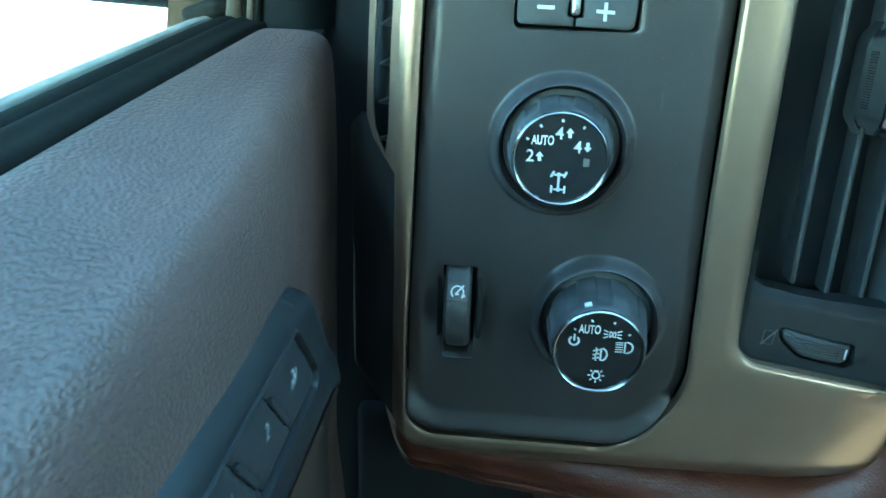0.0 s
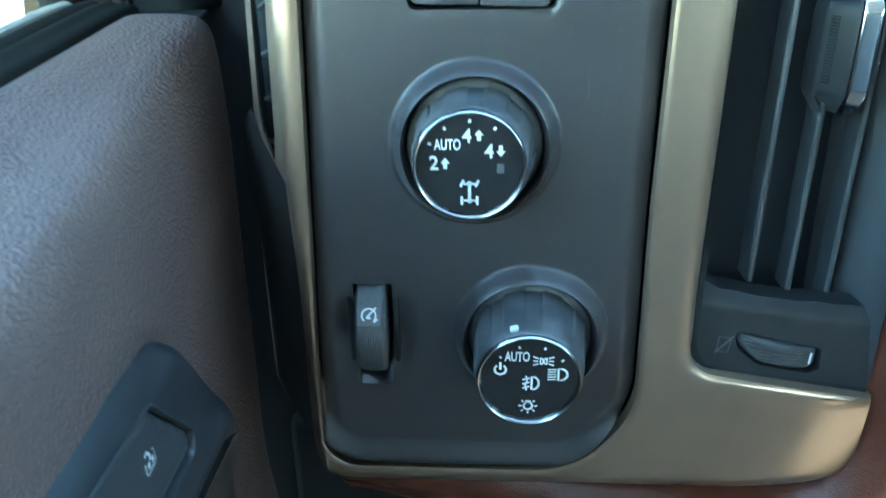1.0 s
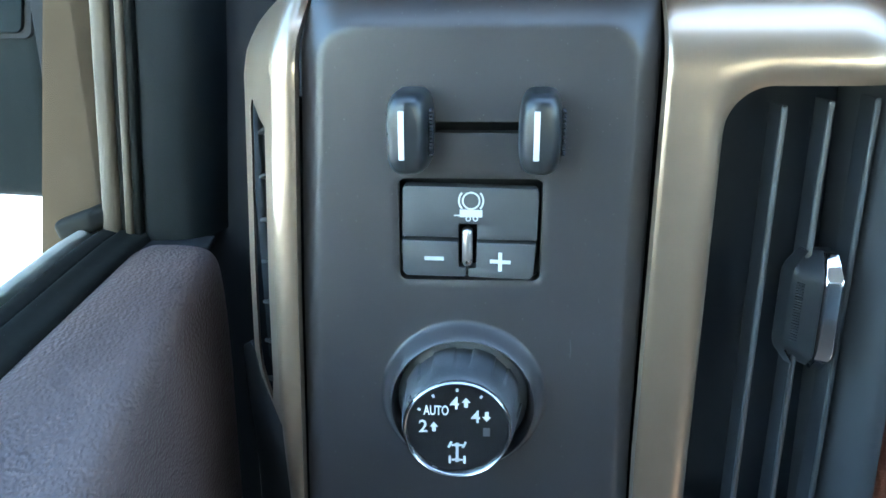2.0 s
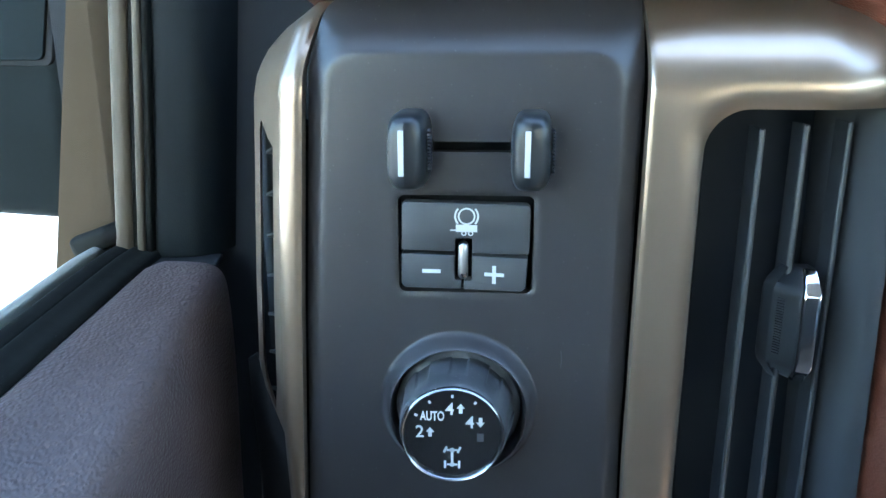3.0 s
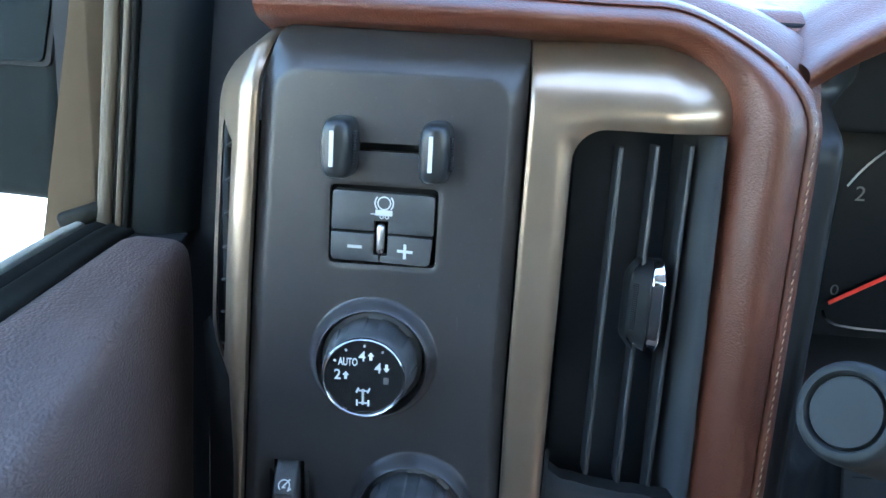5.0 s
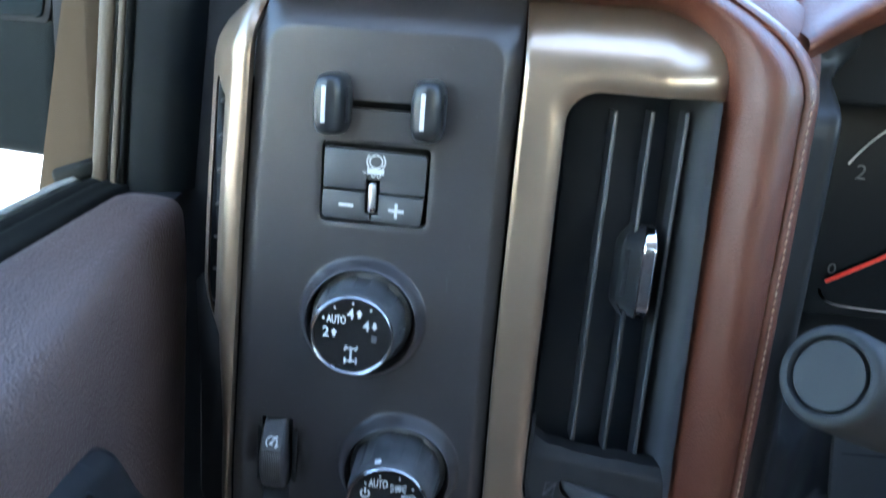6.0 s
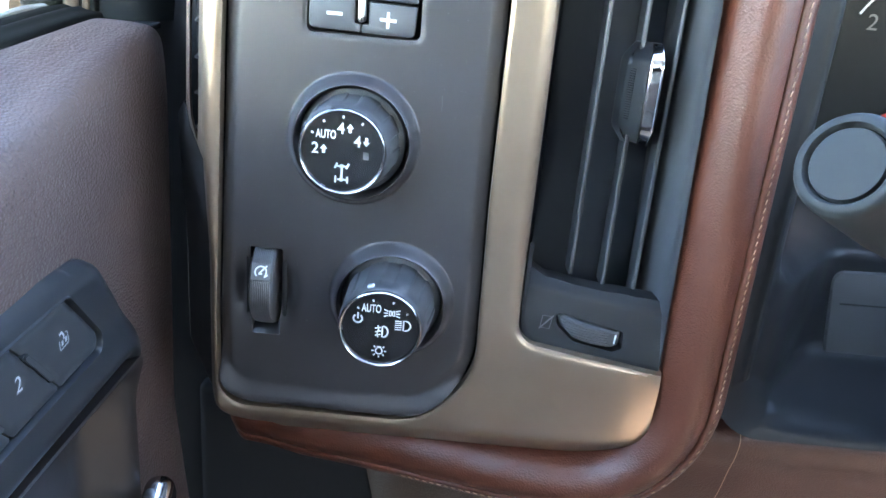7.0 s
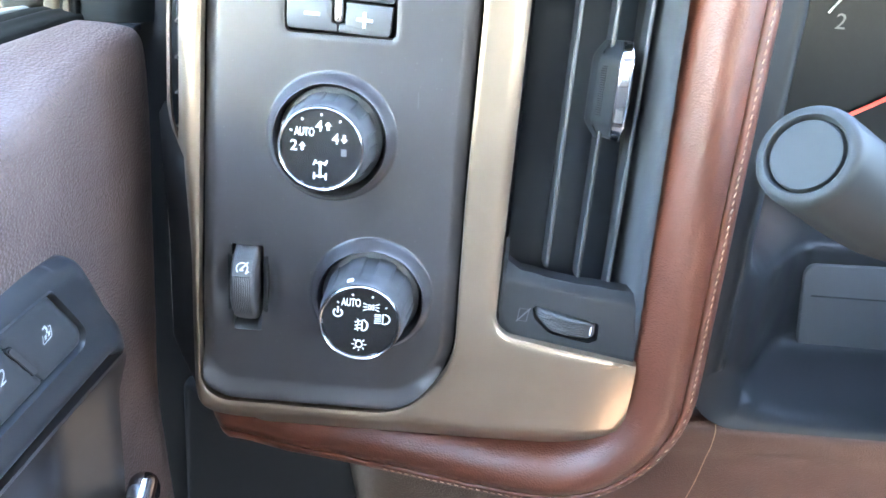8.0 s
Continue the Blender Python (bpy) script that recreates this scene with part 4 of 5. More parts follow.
sill_loop = [(0.0945, 0.5425), (0.1742, 0.5305), (0.1742, 0.5680), (0.1600, 0.5700), (0.1300, 0.5730), (0.1050, 0.5775), (0.0945, 0.5830)]
wheel_slot = rpoly([(*tilted(-0.0195, 0.0072), 0.002), (*tilted(-0.0180, 0.0000), 0.004), (*tilted(-0.0085, -0.0066), 0.008), (*tilted(0.0150, -0.0072), 0.004), (*tilted(0.0200, -0.0040), 0.002), (*tilted(0.0200, 0.0055), 0.002)], 0.0015)
part("lower_sill", moulded(rpoly([(a, c, 0.004 if i == 0 else 0) for i, (a, c) in enumerate(sill_loop)], 0.002), [wheel_slot], sill, 0.0022, 0.012), vent_grey, vent, "dark grey plastic sill", 50)
WHEEL_PAD = rpoly([(*tilted(-0.0178, 0.0064), 0.002), (*tilted(-0.0168, 0.0010), 0.004), (*tilted(-0.0080, -0.0052), 0.007), (*tilted(0.0145, -0.0057), 0.003), (*tilted(0.0185, -0.0032), 0.002), (*tilted(0.0185, 0.0046), 0.002)], 0.001)


def wheel_face(p):
    """The closing wheel's rim: bulging, with fine ribs across its middle."""
    x, z = p[:, 0], p[:, 1]
    along_sill = (x - 0.132) / 0.0185
    d = gap(p, WHEEL_PAD)
    y = 0.0022 + 0.0045 * along_sill ** 2 + 0.0016 * np.clip(1 - d / 0.0016, 0, 1) ** 2
    y += 0.00030 * (np.sin((z + 0.17 * x) * 4200) > 0) * (along_sill < 0.62) * (d > 0.0012)
    return np.stack((x, y, z), 1)


wheel = part("closing_wheel", moulded(WHEEL_PAD, [], wheel_face, 0.0005, 0.008), wheel_grey, vent, "ribbed grey closing wheel", 25)
mx, mz = tilted(0.0155, 0.0000)
part("index_line", block((0.0009, 0.0010, 0.0056), pose(mx, 0.0052, mz, 0, 3, 0), 0.0002, 1), white_print, wheel, "short white index line")
ix, iz = tilted(-0.0246, 0.0012)
part("closed_symbol", merged(stroke([(ix - 0.0029, iz - 0.0036), (ix + 0.0023, iz - 0.0040), (ix + 0.0033, iz + 0.0034), (ix - 0.0021, iz + 0.0039)], 0.0005, 0.0030, True), stroke([(ix - 0.0034, iz - 0.0042), (ix + 0.0040, iz + 0.0044)], 0.0008, 0.0028)), dim_print, vent, "faint closed-vent symbol")
jx, jz = tilted(0.0262, 0.0004)
part("open_symbol", merged(*[stroke([(jx - 0.0016 + k * 0.0016, jz - 0.0030), (jx - 0.0022 + k * 0.0016, jz + 0.0030)], 0.0004, 0.0030) for k in (0, 1, 2)]), cap_grey, vent, "faint open-vent symbol")
part("shut_line", stroke([(0.0946, 0.600), (0.0946, 0.556), (0.0966, 0.5480), (0.1010, 0.5428), (0.1060, 0.5412), (0.1740, 0.5314)], 0.0022, 0.0029), void_black, vent, "dark shut line round the sill")
part("duct_back", block((0.10, 0.004, 0.26), pose(0.134, 0.060, 0.655), 0.0005), duct_hazed, vent, "black duct depth with blue haze tint")

# ---- instrument cluster ----
cluster = thing("instrument_cluster", (0.42, 0.10, 0.47), "black instrument cluster with white scales and red needle", "instrument cluster")
CL = rpoly([(0.224, 0.4685, 0.034), (0.66, 0.4685, 0.03), (0.66, 0.868, 0), (0.40, 0.860, 0), (0.30, 0.843, 0), (0.25, 0.820, 0), (0.224, 0.797, 0.01)], 0.006)


def cluster_face(p):
    x, z = p[:, 0], p[:, 1]
    d = gap(p, CL)
    y = 0.040 + 0.004 * np.clip(d / 0.014, 0, 1) - 0.0026 * np.exp(-((d - 0.0155) / 0.0028) ** 2) * ease((0.70 - z) / 0.1) + 0.002 * ease((d - 0.0170) / 0.006) + 0.080 * ease((x - 0.240) / 0.085) * ease((z - 0.474) / 0.024)
    y += 0.150 * ease((z - 0.568) / 0.035) * ease((d - 0.022) / 0.014) * ease((0.812 - z) / 0.03)
    y += 0.034 * ease((z - 0.765) / 0.035)
    return np.stack((x, y, z), 1)


part("surround", moulded(CL, [], cluster_face, 0.005, 0.02, beside=[(CL, True, (0.004, 0.008, 0.0115, 0.013, 0.0145, 0.016, 0.0175, 0.019, 0.021, 0.024, 0.028, 0.034, 0.042))]), cluster_black, cluster, "black dished plastic surround", 60)
part("cover", plate(rpoly([(0.3280, 0.4800, 0.008), (0.440, 0.4800, 0.008), (0.440, 0.5600, 0.008), (0.3165, 0.5560, 0.008)], 0.003), 0.1215, 0.012, 0.0008), cover_grey, cluster, "grey cover plate with a slit")
part("slit", fill([(0.326, 0.5325), (0.430, 0.5338), (0.430, 0.5350), (0.326, 0.5337)], 0.1211), void_black, cluster, "dark slit")
GX, GZ, GY = 0.448, 0.662, 0.250
dial = part("dial", lathe(GX, GZ, [(0.165, GY + 0.001), (0.0, GY + 0.001)], 64), dial_black, cluster, "black tachometer dial")
part("scale_arc", stroke(arc(GX, GZ, 0.1165, 149.5, 60, 30), 0.0018, GY), worn_print, dial, "pale scale arc")
part("lower_arc", stroke(smooth_line([(0.3459, 0.6157), (0.3478, 0.6110), (0.3511, 0.6075), (0.3560, 0.6048), (0.3640, 0.6030), (0.385, 0.6015), (0.43, 0.600)], 4), 0.0020, GY), chrome, dial, "bright lower rim line")
part("needle", block((0.100, 0.0012, 0.0036), pose(0.3905, GY - 0.004, 0.6490, 0, -30.5, 0), 0.0005, 1), needle_red, dial, "red pointer needle")
part("figure_two", lettering("2", 0.3590, GY, 0.7150, 0.0120, 1.1), dim_print, dial, "dim figure 2")
part("figure_zero", lettering("0", 0.3524, GY, 0.6336, 0.0090, 1.2), dim_print, dial, "dim figure 0")

part("hood_liner", block((1.08, 0.04, 0.062), pose(0.75, 0.122, 0.805), 0.004), void_black, dash, "dark liner under the hood")
# leather brow over the instruments
brow = []
for i in range(36):
    x = 0.2225 + 0.42 * i / 35
    edge = 0.803 + 0.068 * (1 - math.exp(-(x - 0.2225) / 0.075))
    brow.append([(x, y, edge + dz) for y, dz in smooth_line([(0.074, -0.014), (0.066, -0.0115), (0.058, -0.006), (0.052, 0.000), (0.056, 0.006), (0.075, 0.011), (0.10, 0.020), (0.14, 0.028), (0.30, 0.038)], 4)])
corner = [[(x, y, 0.829 - 0.016 * ((x - 0.15) / 0.072) ** 2 + 0.14 * (y - 0.04) - 0.030 * math.exp(-(y - 0.058) / 0.006) + 0.014 * float(ease((y - 0.066) / 0.035))) for y in (0.058, 0.061, 0.065, 0.070, 0.078, 0.090, 0.11, 0.16)] for x in np.linspace(0.150, 0.2345, 16)]
part("corner_pad", sheet(corner), saddle, dash, "brown leather corner of the dash top", 60)
part("brow", sheet(brow), saddle, dash, "brown leather hood over the instruments", 60)

# ---- turn signal stalk ----
stalk_at = Vector((0.1935, -0.1020, 0.6800))
axis = Vector((0.74, 0.54, -0.39)).normalized()
stalk = thing("indicator_stalk", stalk_at + axis * 0.22, "thick black indicator stalk with round grey end cap", "indicator stalk")
turn = axis.to_track_quat("Y", "Z").to_matrix().to_4x4()


def along(profile, name, mat, label, sharp=45):
    b = lathe(0, 0, profile, 64)
    bmesh.ops.transform(b, matrix=Matrix.Translation(stalk_at) @ turn, verts=b.verts)
    return part(name, b, mat, stalk, label, sharp)


along([(0.0150, 0.0040), (0.0153, 0.0010), (0.0162, -0.0002), (0.0184, -0.0002), (0.0195, 0.0006), (0.0205, 0.0026), (0.0209, 0.006), (0.0212, 0.020), (0.0218, 0.05), (0.0212, 0.08), (0.018, 0.11), (0.014, 0.15), (0.013, 0.25)], "barrel", stalk_black, "smooth black barrel")
along([(0.0153, 0.0030), (0.0148, 0.0044), (0.0135, 0.0042)], "groove", void_black, "dark ring groove")
along([(0.0144, 0.0045), (0.0143, 0.0014), (0.0138, 0.0006), (0.0, 0.0003)], "end_cap", cap_grey, "flat grey round cap")

# column that carries the stalk
column = thing("steering_column", (0.43, 0.09, 0.48), "black plastic steering column shroud behind the indicator stalk", "steering column")
part("shroud", block((0.125, 0.34, 0.13), pose(0.43, -0.075, 0.575, -14), 0.022, 4), stalk_black, column)

# ---- driver's door ----
door = thing("driver_door", (-0.15, -0.2, 0.1), "closed driver door trimmed in cocoa-brown grained leather", "car door")
SECTION = smooth_line([(-0.1665, 0.670), (-0.1655, 0.684), (-0.1600, 0.6880), (-0.150, 0.6852), (-0.140, 0.6790), (-0.1305, 0.6738), (-0.1225, 0.6710), (-0.1155, 0.6665), (-0.1108, 0.6570), (-0.1085, 0.643), (-0.1070, 0.622), (-0.1076, 0.604), (-0.1085, 0.585), (-0.1120, 0.52), (-0.117, 0.44), (-0.118, 0.38), (-0.11, 0.25), (-0.12, 0.08)], 5)
# towards the dash the shoulder of the trim squares up
FRONT = smooth_line([(-0.1665, 0.670), (-0.1655, 0.684), (-0.1600, 0.6880), (-0.150, 0.6885), (-0.143, 0.6884), (-0.1365, 0.6880), (-0.1295, 0.6866), (-0.1245, 0.6820), (-0.1225, 0.6720), (-0.1215, 0.650), (-0.1215, 0.62), (-0.1220, 0.600), (-0.1228, 0.565), (-0.1240, 0.50), (-0.125, 0.44), (-0.120, 0.38), (-0.11, 0.25), (-0.12, 0.08)], 5)
rows = []
for i in range(61):
    y = -0.75 + 0.825 * i / 60
    sx = 0.008 * float(ease((-0.05 - y) / 0.5))
    dz = -0.074 * max(0.0, 0.06 - y)
    front = float(ease((y + 0.16) / 0.22))
    end = 0.004 * float(ease((y - 0.055) / 0.02)) ** 2
    rows.append([(x + (u - x) * front + sx * (1 if k < 30 else 0.5) - end * min(1.0, (x + 0.168) / 0.05), y, z + (w - z) * front + dz - 0.5 * end) for k, ((x, z), (u, w)) in enumerate(zip(SECTION, FRONT))])
trim_bm = sheet(rows)
for f in trim_bm.faces:
    f.smooth = True
hole = [f for f in trim_bm.faces if f.calc_center_median().y < -0.042 and 0.372 < f.calc_center_median().z < 0.528]
bmesh.ops.delete(trim_bm, geom=hole, context="FACES")
part("upper_trim", trim_bm, cocoa, door, "cocoa-brown grained leather", 60)


def sill_strip(section, name, mat, label):
    out = []
    for i in range(31):
        y = -0.75 + 0.842 * i / 30
        sx = 0.008 * float(ease((-0.05 - y) / 0.5))
        dz = -0.074 * max(0.0, 0.06 - y)
        out.append([(x + sx, y, z + dz) for x, z in section])
    return part(name, sheet(out), mat, door, label, 40)


sill_strip(smooth_line([(-0.1640, 0.680), (-0.1648, 0.6872), (-0.1668, 0.6895), (-0.1720, 0.6905), (-0.1775, 0.6918), (-0.1800, 0.6900), (-0.1802, 0.680)], 3), "inner_weatherstrip", rubber, "black rubber window seal")
sill_strip(smooth_line([(-0.1802, 0.678), (-0.1805, 0.6890), (-0.1825, 0.6912), (-0.1865, 0.6922), (-0.1895, 0.6914), (-0.1905, 0.688), (-0.1907, 0.678)], 3), "seal_lip", rubber, "grey flocked seal lip")
sill_strip(smooth_line([(-0.1965, 0.675), (-0.1967, 0.6885), (-0.1980, 0.6908), (-0.2005, 0.6914), (-0.2030, 0.6902), (-0.206, 0.685), (-0.209, 0.65), (-0.215, 0.30), (-0.215, 0.0)], 3), "outer_belt", belt_metal, "bronze outer belt line")

# window frame and sail panel
SAIL = smooth_line([(0.0, 0.100), (0.0004, 0.0855), (0.004, 0.0835), (0.016, 0.0845), (0.0245, 0.0875), (0.032, 0.096), (0.0375, 0.113), (0.041, 0.138), (0.044, 0.18), (0.047, 0.24)], 5)
part("sail_panel", sheet([[(-0.1635 + 0.083 * (z - 0.743) + u, y, z) for u, y in SAIL] for z in np.linspace(0.686, 1.11, 12)]), sail_grey, door, "grained grey sail panel")
part("sail_foot", block((0.034, 0.020, 0.0036), pose(-0.150, 0.082, 0.6838, 0, 0, 8), 0.001), void_black, door, "dark gap at the panel foot")


def upright(x, wide, y, mat, name, label, depth=0.012):
    m = Matrix.Translation((x, y, 0.743)) @ Matrix(((1, 0, 0.083, 0), (0, 1, 0, 0), (0, 0, 1, 0), (0, 0, 0, 1)))
    b = block((wide, depth, 0.42), pose(0, 0, 0.155), min(wide, depth) * 0.35, 3)
    bmesh.ops.transform(b, matrix=m, verts=b.verts)
    part(name, b, mat, door, label)


upright(-0.1650, 0.0040, 0.086, rubber, "frame_seal", "black rubber frame seal")
upright(-0.1690, 0.0040, 0.085, channel_metal, "frame_channel", "bronze window channel")
upright(-0.1730, 0.0040, 0.089, rubber, "frame_seal", "black rubber frame seal")
upright(-0.1795, 0.0095, 0.087, channel_metal, "frame_rail", "pale bronze frame rail")
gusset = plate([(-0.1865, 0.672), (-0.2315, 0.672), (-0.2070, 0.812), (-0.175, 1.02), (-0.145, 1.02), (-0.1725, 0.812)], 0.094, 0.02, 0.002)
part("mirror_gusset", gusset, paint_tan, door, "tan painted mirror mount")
part("gusset_foot", block((0.034, 0.012, 0.012), pose(-0.1985, 0.088, 0.6945, 0, -20, 0), 0.004), rubber, door, "rubber corner of the window channel")

# pod with the memory buttons
def pod(p):
    """Along the door and up, to the pod's surface."""
    y, z = p[:, 0], p[:, 1]
    d = gap(p, POD)
    x = -0.1000 - 0.0085 * (1 - np.sqrt(np.clip(d / 0.010, 0, 1) * (2 - np.clip(d / 0.010, 0, 1)))) + 0.010 * ease((-0.05 - y) / 0.5)
    x = x + 0.0025 * ease((0.5685 - z) / 0.02) - 0.05 * np.clip(z - 0.5815, 0, None)
    return np.stack((x, y, z), 1)


POD = rpoly([(-0.45, 0.5445, 0.01), (-0.0550, 0.5400, 0.010), (-0.0330, 0.5285, 0.008), (-0.0440, 0.5555, 0.03), (-0.0745, 0.6025, 0.018), (-0.112, 0.6062, 0.03), (-0.45, 0.6062, 0.01)], 0.003)
LOW_Z, TOP_Z = 0.5620, 0.5975


def slant(y, z):
    """The buttons' ends lean towards the dash at the foot."""
    return y - 0.85 * (z - LOW_Z)


KEY_BED = rpoly([(slant(-0.315, LOW_Z) , LOW_Z, 0.002), (-0.0765, LOW_Z, 0.0055), (slant(-0.0765, TOP_Z), TOP_Z, 0.0065), (slant(-0.315, TOP_Z), TOP_Z, 0.002)], 0.002)
switch = thing("memory_switch", (-0.1, -0.2, 0.55), "black seat memory switch with slanted buttons on the door", "memory switch")
part("pod_body", moulded(POD, [KEY_BED], pod, 0.003, 0.020, (), (-1, 0, 0)), pod_black, switch, "smooth black pod", 50)
part("key_bed", sheet([[(-0.107, -0.36, z) for z in (0.5565, 0.6025)], [(-0.1085, -0.076, 0.5565), (-0.1085, -0.112, 0.6025)]]), void_black, switch, "dark bed under the buttons")


def on_key(p, lift=0.0):
    y, z = p[:, 0], p[:, 1]
    x = -0.1008 + 0.010 * ease((-0.05 - y) / 0.5) + 0.0025 * ease((0.5685 - z) / 0.02) - 0.05 * np.clip(z - 0.5815, 0, None) + lift
    return np.stack((x, y, z), 1)


def key(y0, y1, label):
    """One slanted button between two places along the pod."""
    loop = rpoly([(slant(y0 + 0.0006, LOW_Z), LOW_Z + 0.0006, 0.001), (slant(y1 - 0.0006, LOW_Z), LOW_Z + 0.0006, 0.0050 if y1 > -0.09 else 0.001), (slant(y1 - 0.0006, TOP_Z), TOP_Z - 0.0010, 0.0060 if y1 > -0.09 else 0.001), (slant(y0 + 0.0006, TOP_Z), TOP_Z - 0.0010, 0.001)], 0.002)

    def face(p):
        q = on_key(p)
        q[:, 0] -= 0.0012 * (1 - ease(gap(p, loop) / 0.0016))
        return q
    return part("button", moulded(loop, [], face, 0.0025, 0.005, (), (-1, 0, 0)), key_black, switch, label, 50)


frame_loop = np.array(KEY_BED)
frame_run = np.roll(frame_loop, -1, 0) - np.roll(frame_loop, 1, 0)
frame_run /= np.hypot(*frame_run.T)[:, None]
frame_out = np.stack((frame_run[:, 1], -frame_run[:, 0]), 1)
rim = []
for away, lift in ((-0.0002, -0.0012), (0.0, 0.0011), (0.0003, 0.0016), (0.0008, 0.0016), (0.0013, 0.0007)):
    q = on_key(frame_loop + frame_out * away, lift)
    rim.append([tuple(p) for p in q] + [tuple(q[0])])
part("key_frame", sheet(rim), pod_black, switch, "thin raised frame round the buttons", 30)


def key_mark(name, label, shapes, y, z, mat=worn_print, size=1.0):
    b = merged(*shapes)
    bmesh.ops.scale(b, vec=(size, 1, size), verts=b.verts)
    bmesh.ops.transform(b, matrix=Matrix.Translation((0, y, z)) @ pose(0, 0, 0, 0, 0, 90), verts=b.verts)
    for v in b.verts:
        v.co.x = float(on_key(np.array([[v.co.y, v.co.z]]), 0.0002)[0, 0])
    part(name, b, mat, switch, label)


ENDS = [-0.0765, -0.1180, -0.1540, -0.1900]
key(ENDS[1], ENDS[0], "black exit button with white seat symbol")
key(ENDS[2], ENDS[1], "black button with white figure 2")
key(ENDS[3], ENDS[2], "black button with white figure 1")
key(-0.2600, ENDS[3], "blank black button")
for e in ENDS[1:]:
    for name, grow, lift, mat, text in (("slot", 0.0006, 0.00015, void_black, "dark slot round the guide bar"), ("guide_bar", 0.0, 0.0008, key_black, "small raised guide bar")):
        z0, z1 = 0.5705 - grow, 0.5890 + grow
        bar_loop = rpoly([(slant(e, z0) - 0.0016 - grow, z0, 0.0007), (slant(e, z0) + 0.0016 + grow, z0, 0.0007), (slant(e, z1) + 0.0016 + grow, z1, 0.0007), (slant(e, z1) - 0.0016 - grow, z1, 0.0007)], 0.001)
        part(name, moulded(bar_loop, [], lambda p, up=lift: on_key(p, up), 0.0015, 0.002, (), (-1, 0, 0)), mat, switch, text if e == ENDS[1] else "")
key_mark("seat_symbol", "white exit seat symbol", [stroke([(-0.0040, 0.0008), (-0.0040, -0.0034), (-0.0034, -0.0042), (0.0036, -0.0034), (0.0042, -0.0026), (0.0038, 0.0022), (0.0020, 0.0026)], 0.0006, 0),
    fill([(-0.0024, -0.0026), (-0.0006, -0.0024), (-0.0006, 0.0000), (-0.0024, -0.0003)], 0), fill([(0.0010, -0.0022), (0.0028, -0.0020), (0.0028, 0.0004), (0.0010, 0.0002)], 0),
    stroke([(-0.0034, 0.0034), (-0.0012, 0.0040), (0.0004, 0.0020), (0.0000, 0.0000)], 0.0013, 0)], -0.1130, 0.5820, worn_print, 0.88)
key_mark("figure_two", "white figure 2", [lettering("2", 0, 0, 0, 0.0066, 1.0)], -0.1475, 0.5810)
key_mark("figure_one", "white figure 1", [lettering("1", 0, 0, 0, 0.0066, 1.0)], -0.1830, 0.5810)

# recess with the chrome door lever under the pod
RECESS = rpoly([(-0.45, 0.36, 0.01), (-0.036, 0.36, 0.02), (-0.0345, 0.535, 0.01), (-0.45, 0.547, 0.01)], 0.004)


def recess(p):
    y, z = p[:, 0], p[:, 1]
    d = gap(p, RECESS)
    x = -0.1075 - 0.022 * ease(d / 0.03) + 0.007 * ease((z - 0.50) / 0.04) + 0.008 * ease((-0.05 - y) / 0.5)
    return np.stack((x, y, z), 1)


part("handle_recess", moulded(RECESS, [], recess, 0.006, 0.018, (), (-1, 0, 0)), pocket_dark, door, "glossy dark brown handle recess", 60)
lever_bm = block((0.017, 0.064, 0.021), pose(-0.0965, -0.052, 0.4320, 24, 0, 6), 0.0080, 6)
part("door_lever", lever_bm, chrome, door, "polished chrome release lever", 60)
glass_bm = block((0.002, 0.848, 0.42), pose(-0.1940, -0.331, 0.885), 0)
glass_mat = material("window_glass", (0.92, 0.95, 0.94), 0.0)
glass_mat.node_tree.nodes["Principled BSDF"].inputs["Transmission Weight"].default_value = 1.0
glass_mat.node_tree.nodes["Principled BSDF"].inputs["IOR"].default_value = 1.1
pane = part("window_pane", glass_bm, glass_mat, door, "clear window glass")
pane.visible_shadow = False

# ---- outside mirror ----
mirror = thing("side_mirror", (-0.42, 0.28, 0.67), "dark grey plastic outside mirror beyond the window", "side mirror")
part("housing", block((0.264, 0.13, 0.306), pose(-0.3652, 0.2100, 0.8478, 0, 3, 0), 0.012, 4), mirror_black, mirror)
lens = rpoly([(-0.4742, 0.7822, 0.015), (-0.2443, 0.7822, 0.005), (-0.2103, 0.9541, 0.015), (-0.4742, 0.9541, 0.015)], 0.004)
part("lens_gap", plate(lens, 0.1425, 0.01, 0.0005), void_black, mirror, "dark gap round the mirror glass")
part("mirror_glass", plate([(x * 1.0 + (0.003 if x < -0.359 else -0.0035), z + (0.003 if z < 0.868 else -0.003)) for x, z in lens], 0.1400, 0.01, 0.001), mirror_glass, mirror, "smoky mirror glass")

# ---- cab shell and ground ----
def slab(name, size, at, mat, label, category, rot=(0, 0, 0)):
    return solid(name, block(size, pose(*at, *rot), 0.0), mat, label, category, "structure")


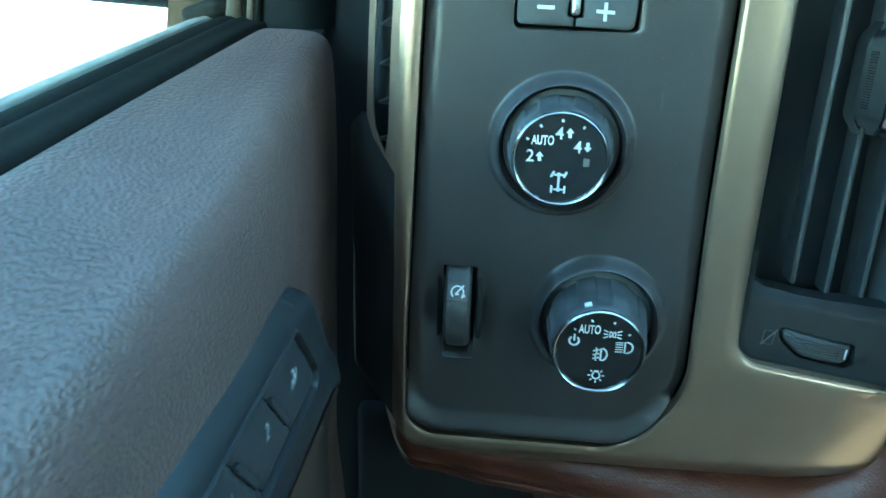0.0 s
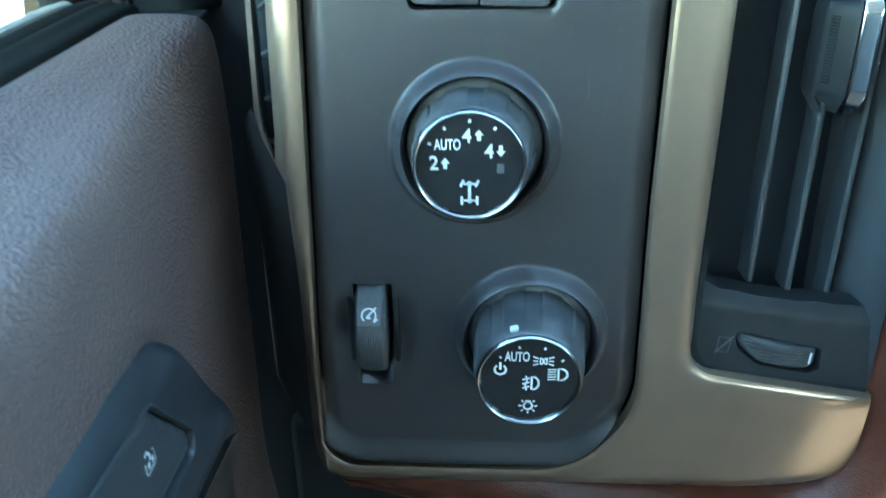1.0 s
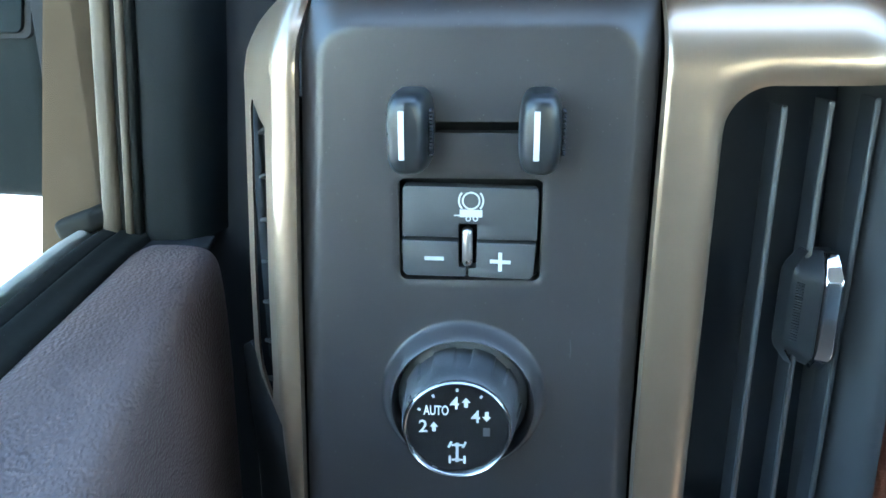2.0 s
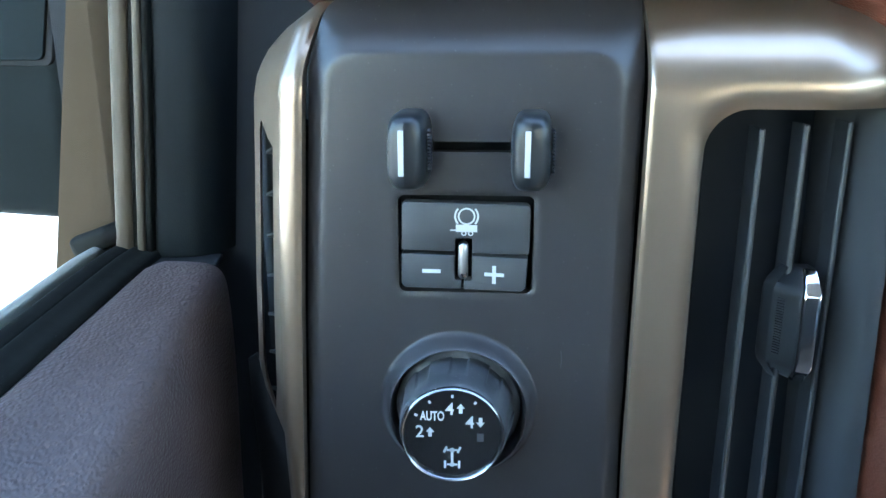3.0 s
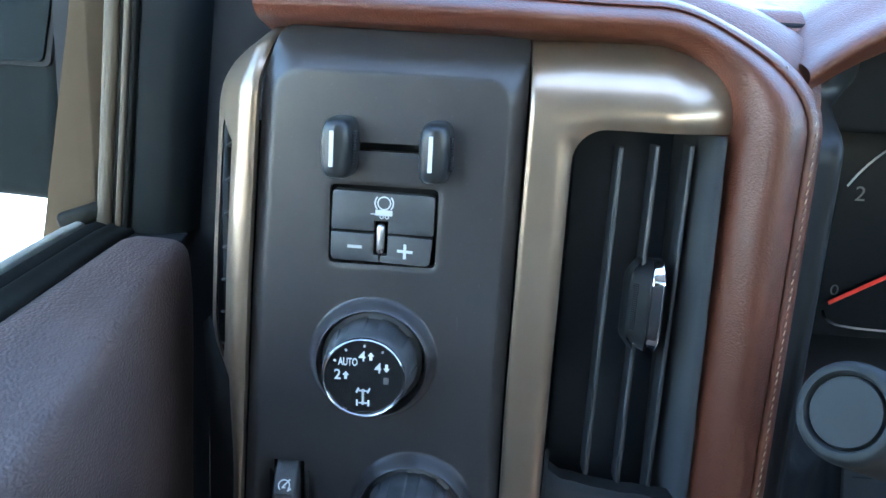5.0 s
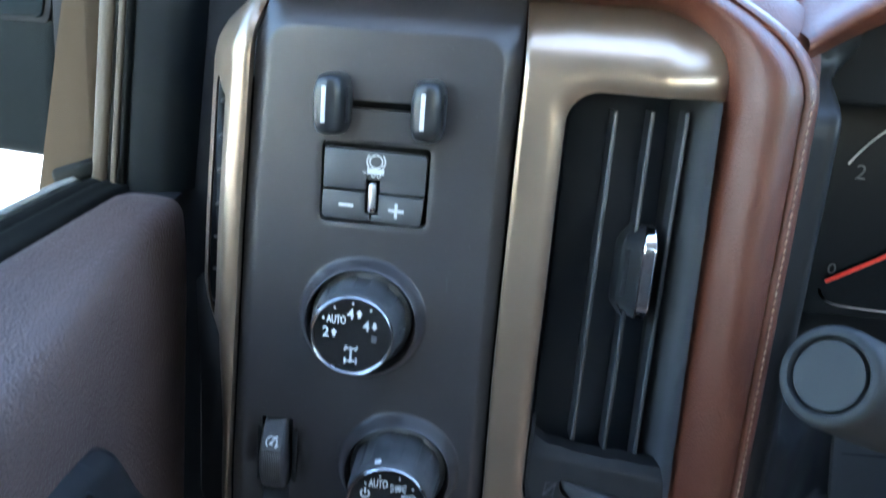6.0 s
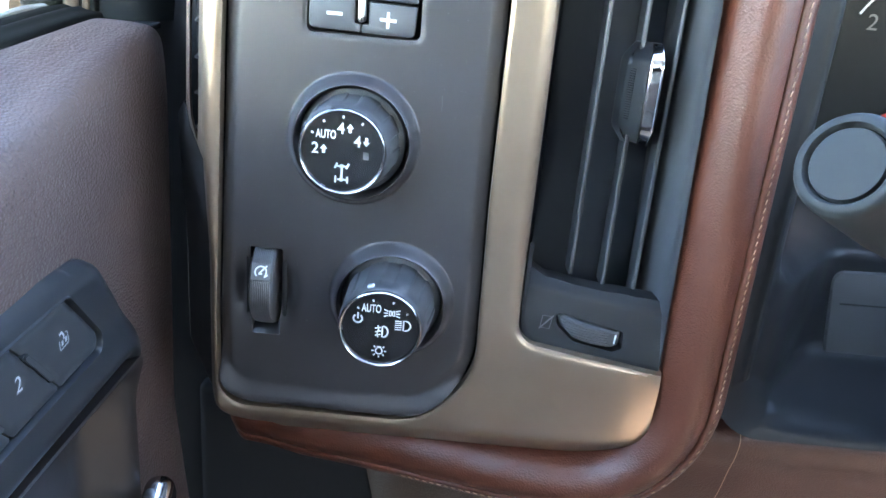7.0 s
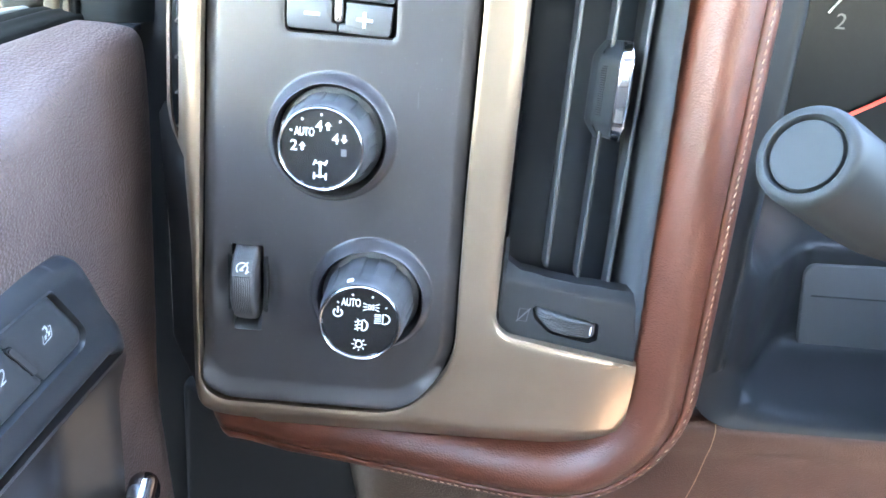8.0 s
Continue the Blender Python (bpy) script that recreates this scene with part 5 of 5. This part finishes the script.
slab("floor", (1.75, 2.5, 0.04), (0.62, -0.55, -0.02), carpet, "unseen brown cab floor, paled to bounce warm light", "floor")
slab("ceiling", (1.75, 1.53, 0.04), (0.62, -0.985, 1.22), cab_cloth, "beige cloth headliner", "ceiling")
slab("wall_rear", (1.75, 0.05, 0.85), (0.62, -1.75, 0.425), cab_leather, "unseen lower rear wall of the cab, pale to bounce light", "wall")
# added to limit the rear light and keep its reflection off the trim's crown
slab("wall_rear_side", (1.10, 0.05, 0.21), (0.295, -1.75, 0.955), cab_trim, "unseen dark trim that narrows the rear window", "wall")
slab("wall_rear_side", (0.15, 0.05, 0.21), (1.42, -1.75, 0.955), cab_trim, "unseen dark trim that narrows the rear window", "wall")
slab("wall_rear_head", (1.75, 0.05, 0.14), (0.62, -1.75, 1.13), cab_cloth, "beige rail above the rear window", "wall")
slab("wall_right", (0.05, 2.4, 0.88), (1.49, -0.55, 0.44), cab_leather, "pale upholstered lower right side of the cab", "wall")
slab("wall_right_head", (0.05, 1.37, 0.08), (1.49, -1.065, 1.17), cab_cloth, "beige rail above the side windows", "wall")
slab("wall_left_rear", (0.05, 1.0, 0.92), (-0.19, -1.27, 0.46), cab_trim, "dark lower rear door", "wall")
slab("wall_left_head", (0.05, 1.37, 0.08), (-0.19, -1.065, 1.17), cab_cloth, "beige rail above the left windows", "wall")
for x in (-0.19, 1.49):
    slab("pillar", (0.05, 0.10, 0.52), (x, -0.82, 0.94), cab_cloth, "beige centre door pillar", "pillar")
    slab("pillar", (0.05, 0.14, 0.52), (x, -1.69, 0.94), cab_cloth, "beige rear corner pillar", "pillar")
    slab("pillar", (0.06, 0.05, 1.02), (x, 0.08, 1.035), cab_cloth, "beige slanted windscreen pillar", "pillar", (69, 0, 0))
slab("kick_panel", (0.16, 0.02, 0.84), (-0.142, 0.118, 0.42), void_black, "black panel between dash and door", "panel")
slab("firewall", (1.75, 0.05, 0.86), (0.62, 0.66, 0.43), void_black, "dark firewall under the dash", "wall")

g = bmesh.new()
n = 24
pts = [[g.verts.new((math.copysign(abs(i / n * 2 - 1) ** 3, i / n * 2 - 1) * 900, math.copysign(abs(j / n * 2 - 1) ** 3, j / n * 2 - 1) * 900, -0.75)) for j in range(n + 1)] for i in range(n + 1)]
for i in range(n):
    for j in range(n):
        g.faces.new((pts[i][j], pts[i + 1][j], pts[i + 1][j + 1], pts[i][j + 1]))
solid("ground", g, concrete, "pale sunlit concrete parking ground", "ground", "structure")
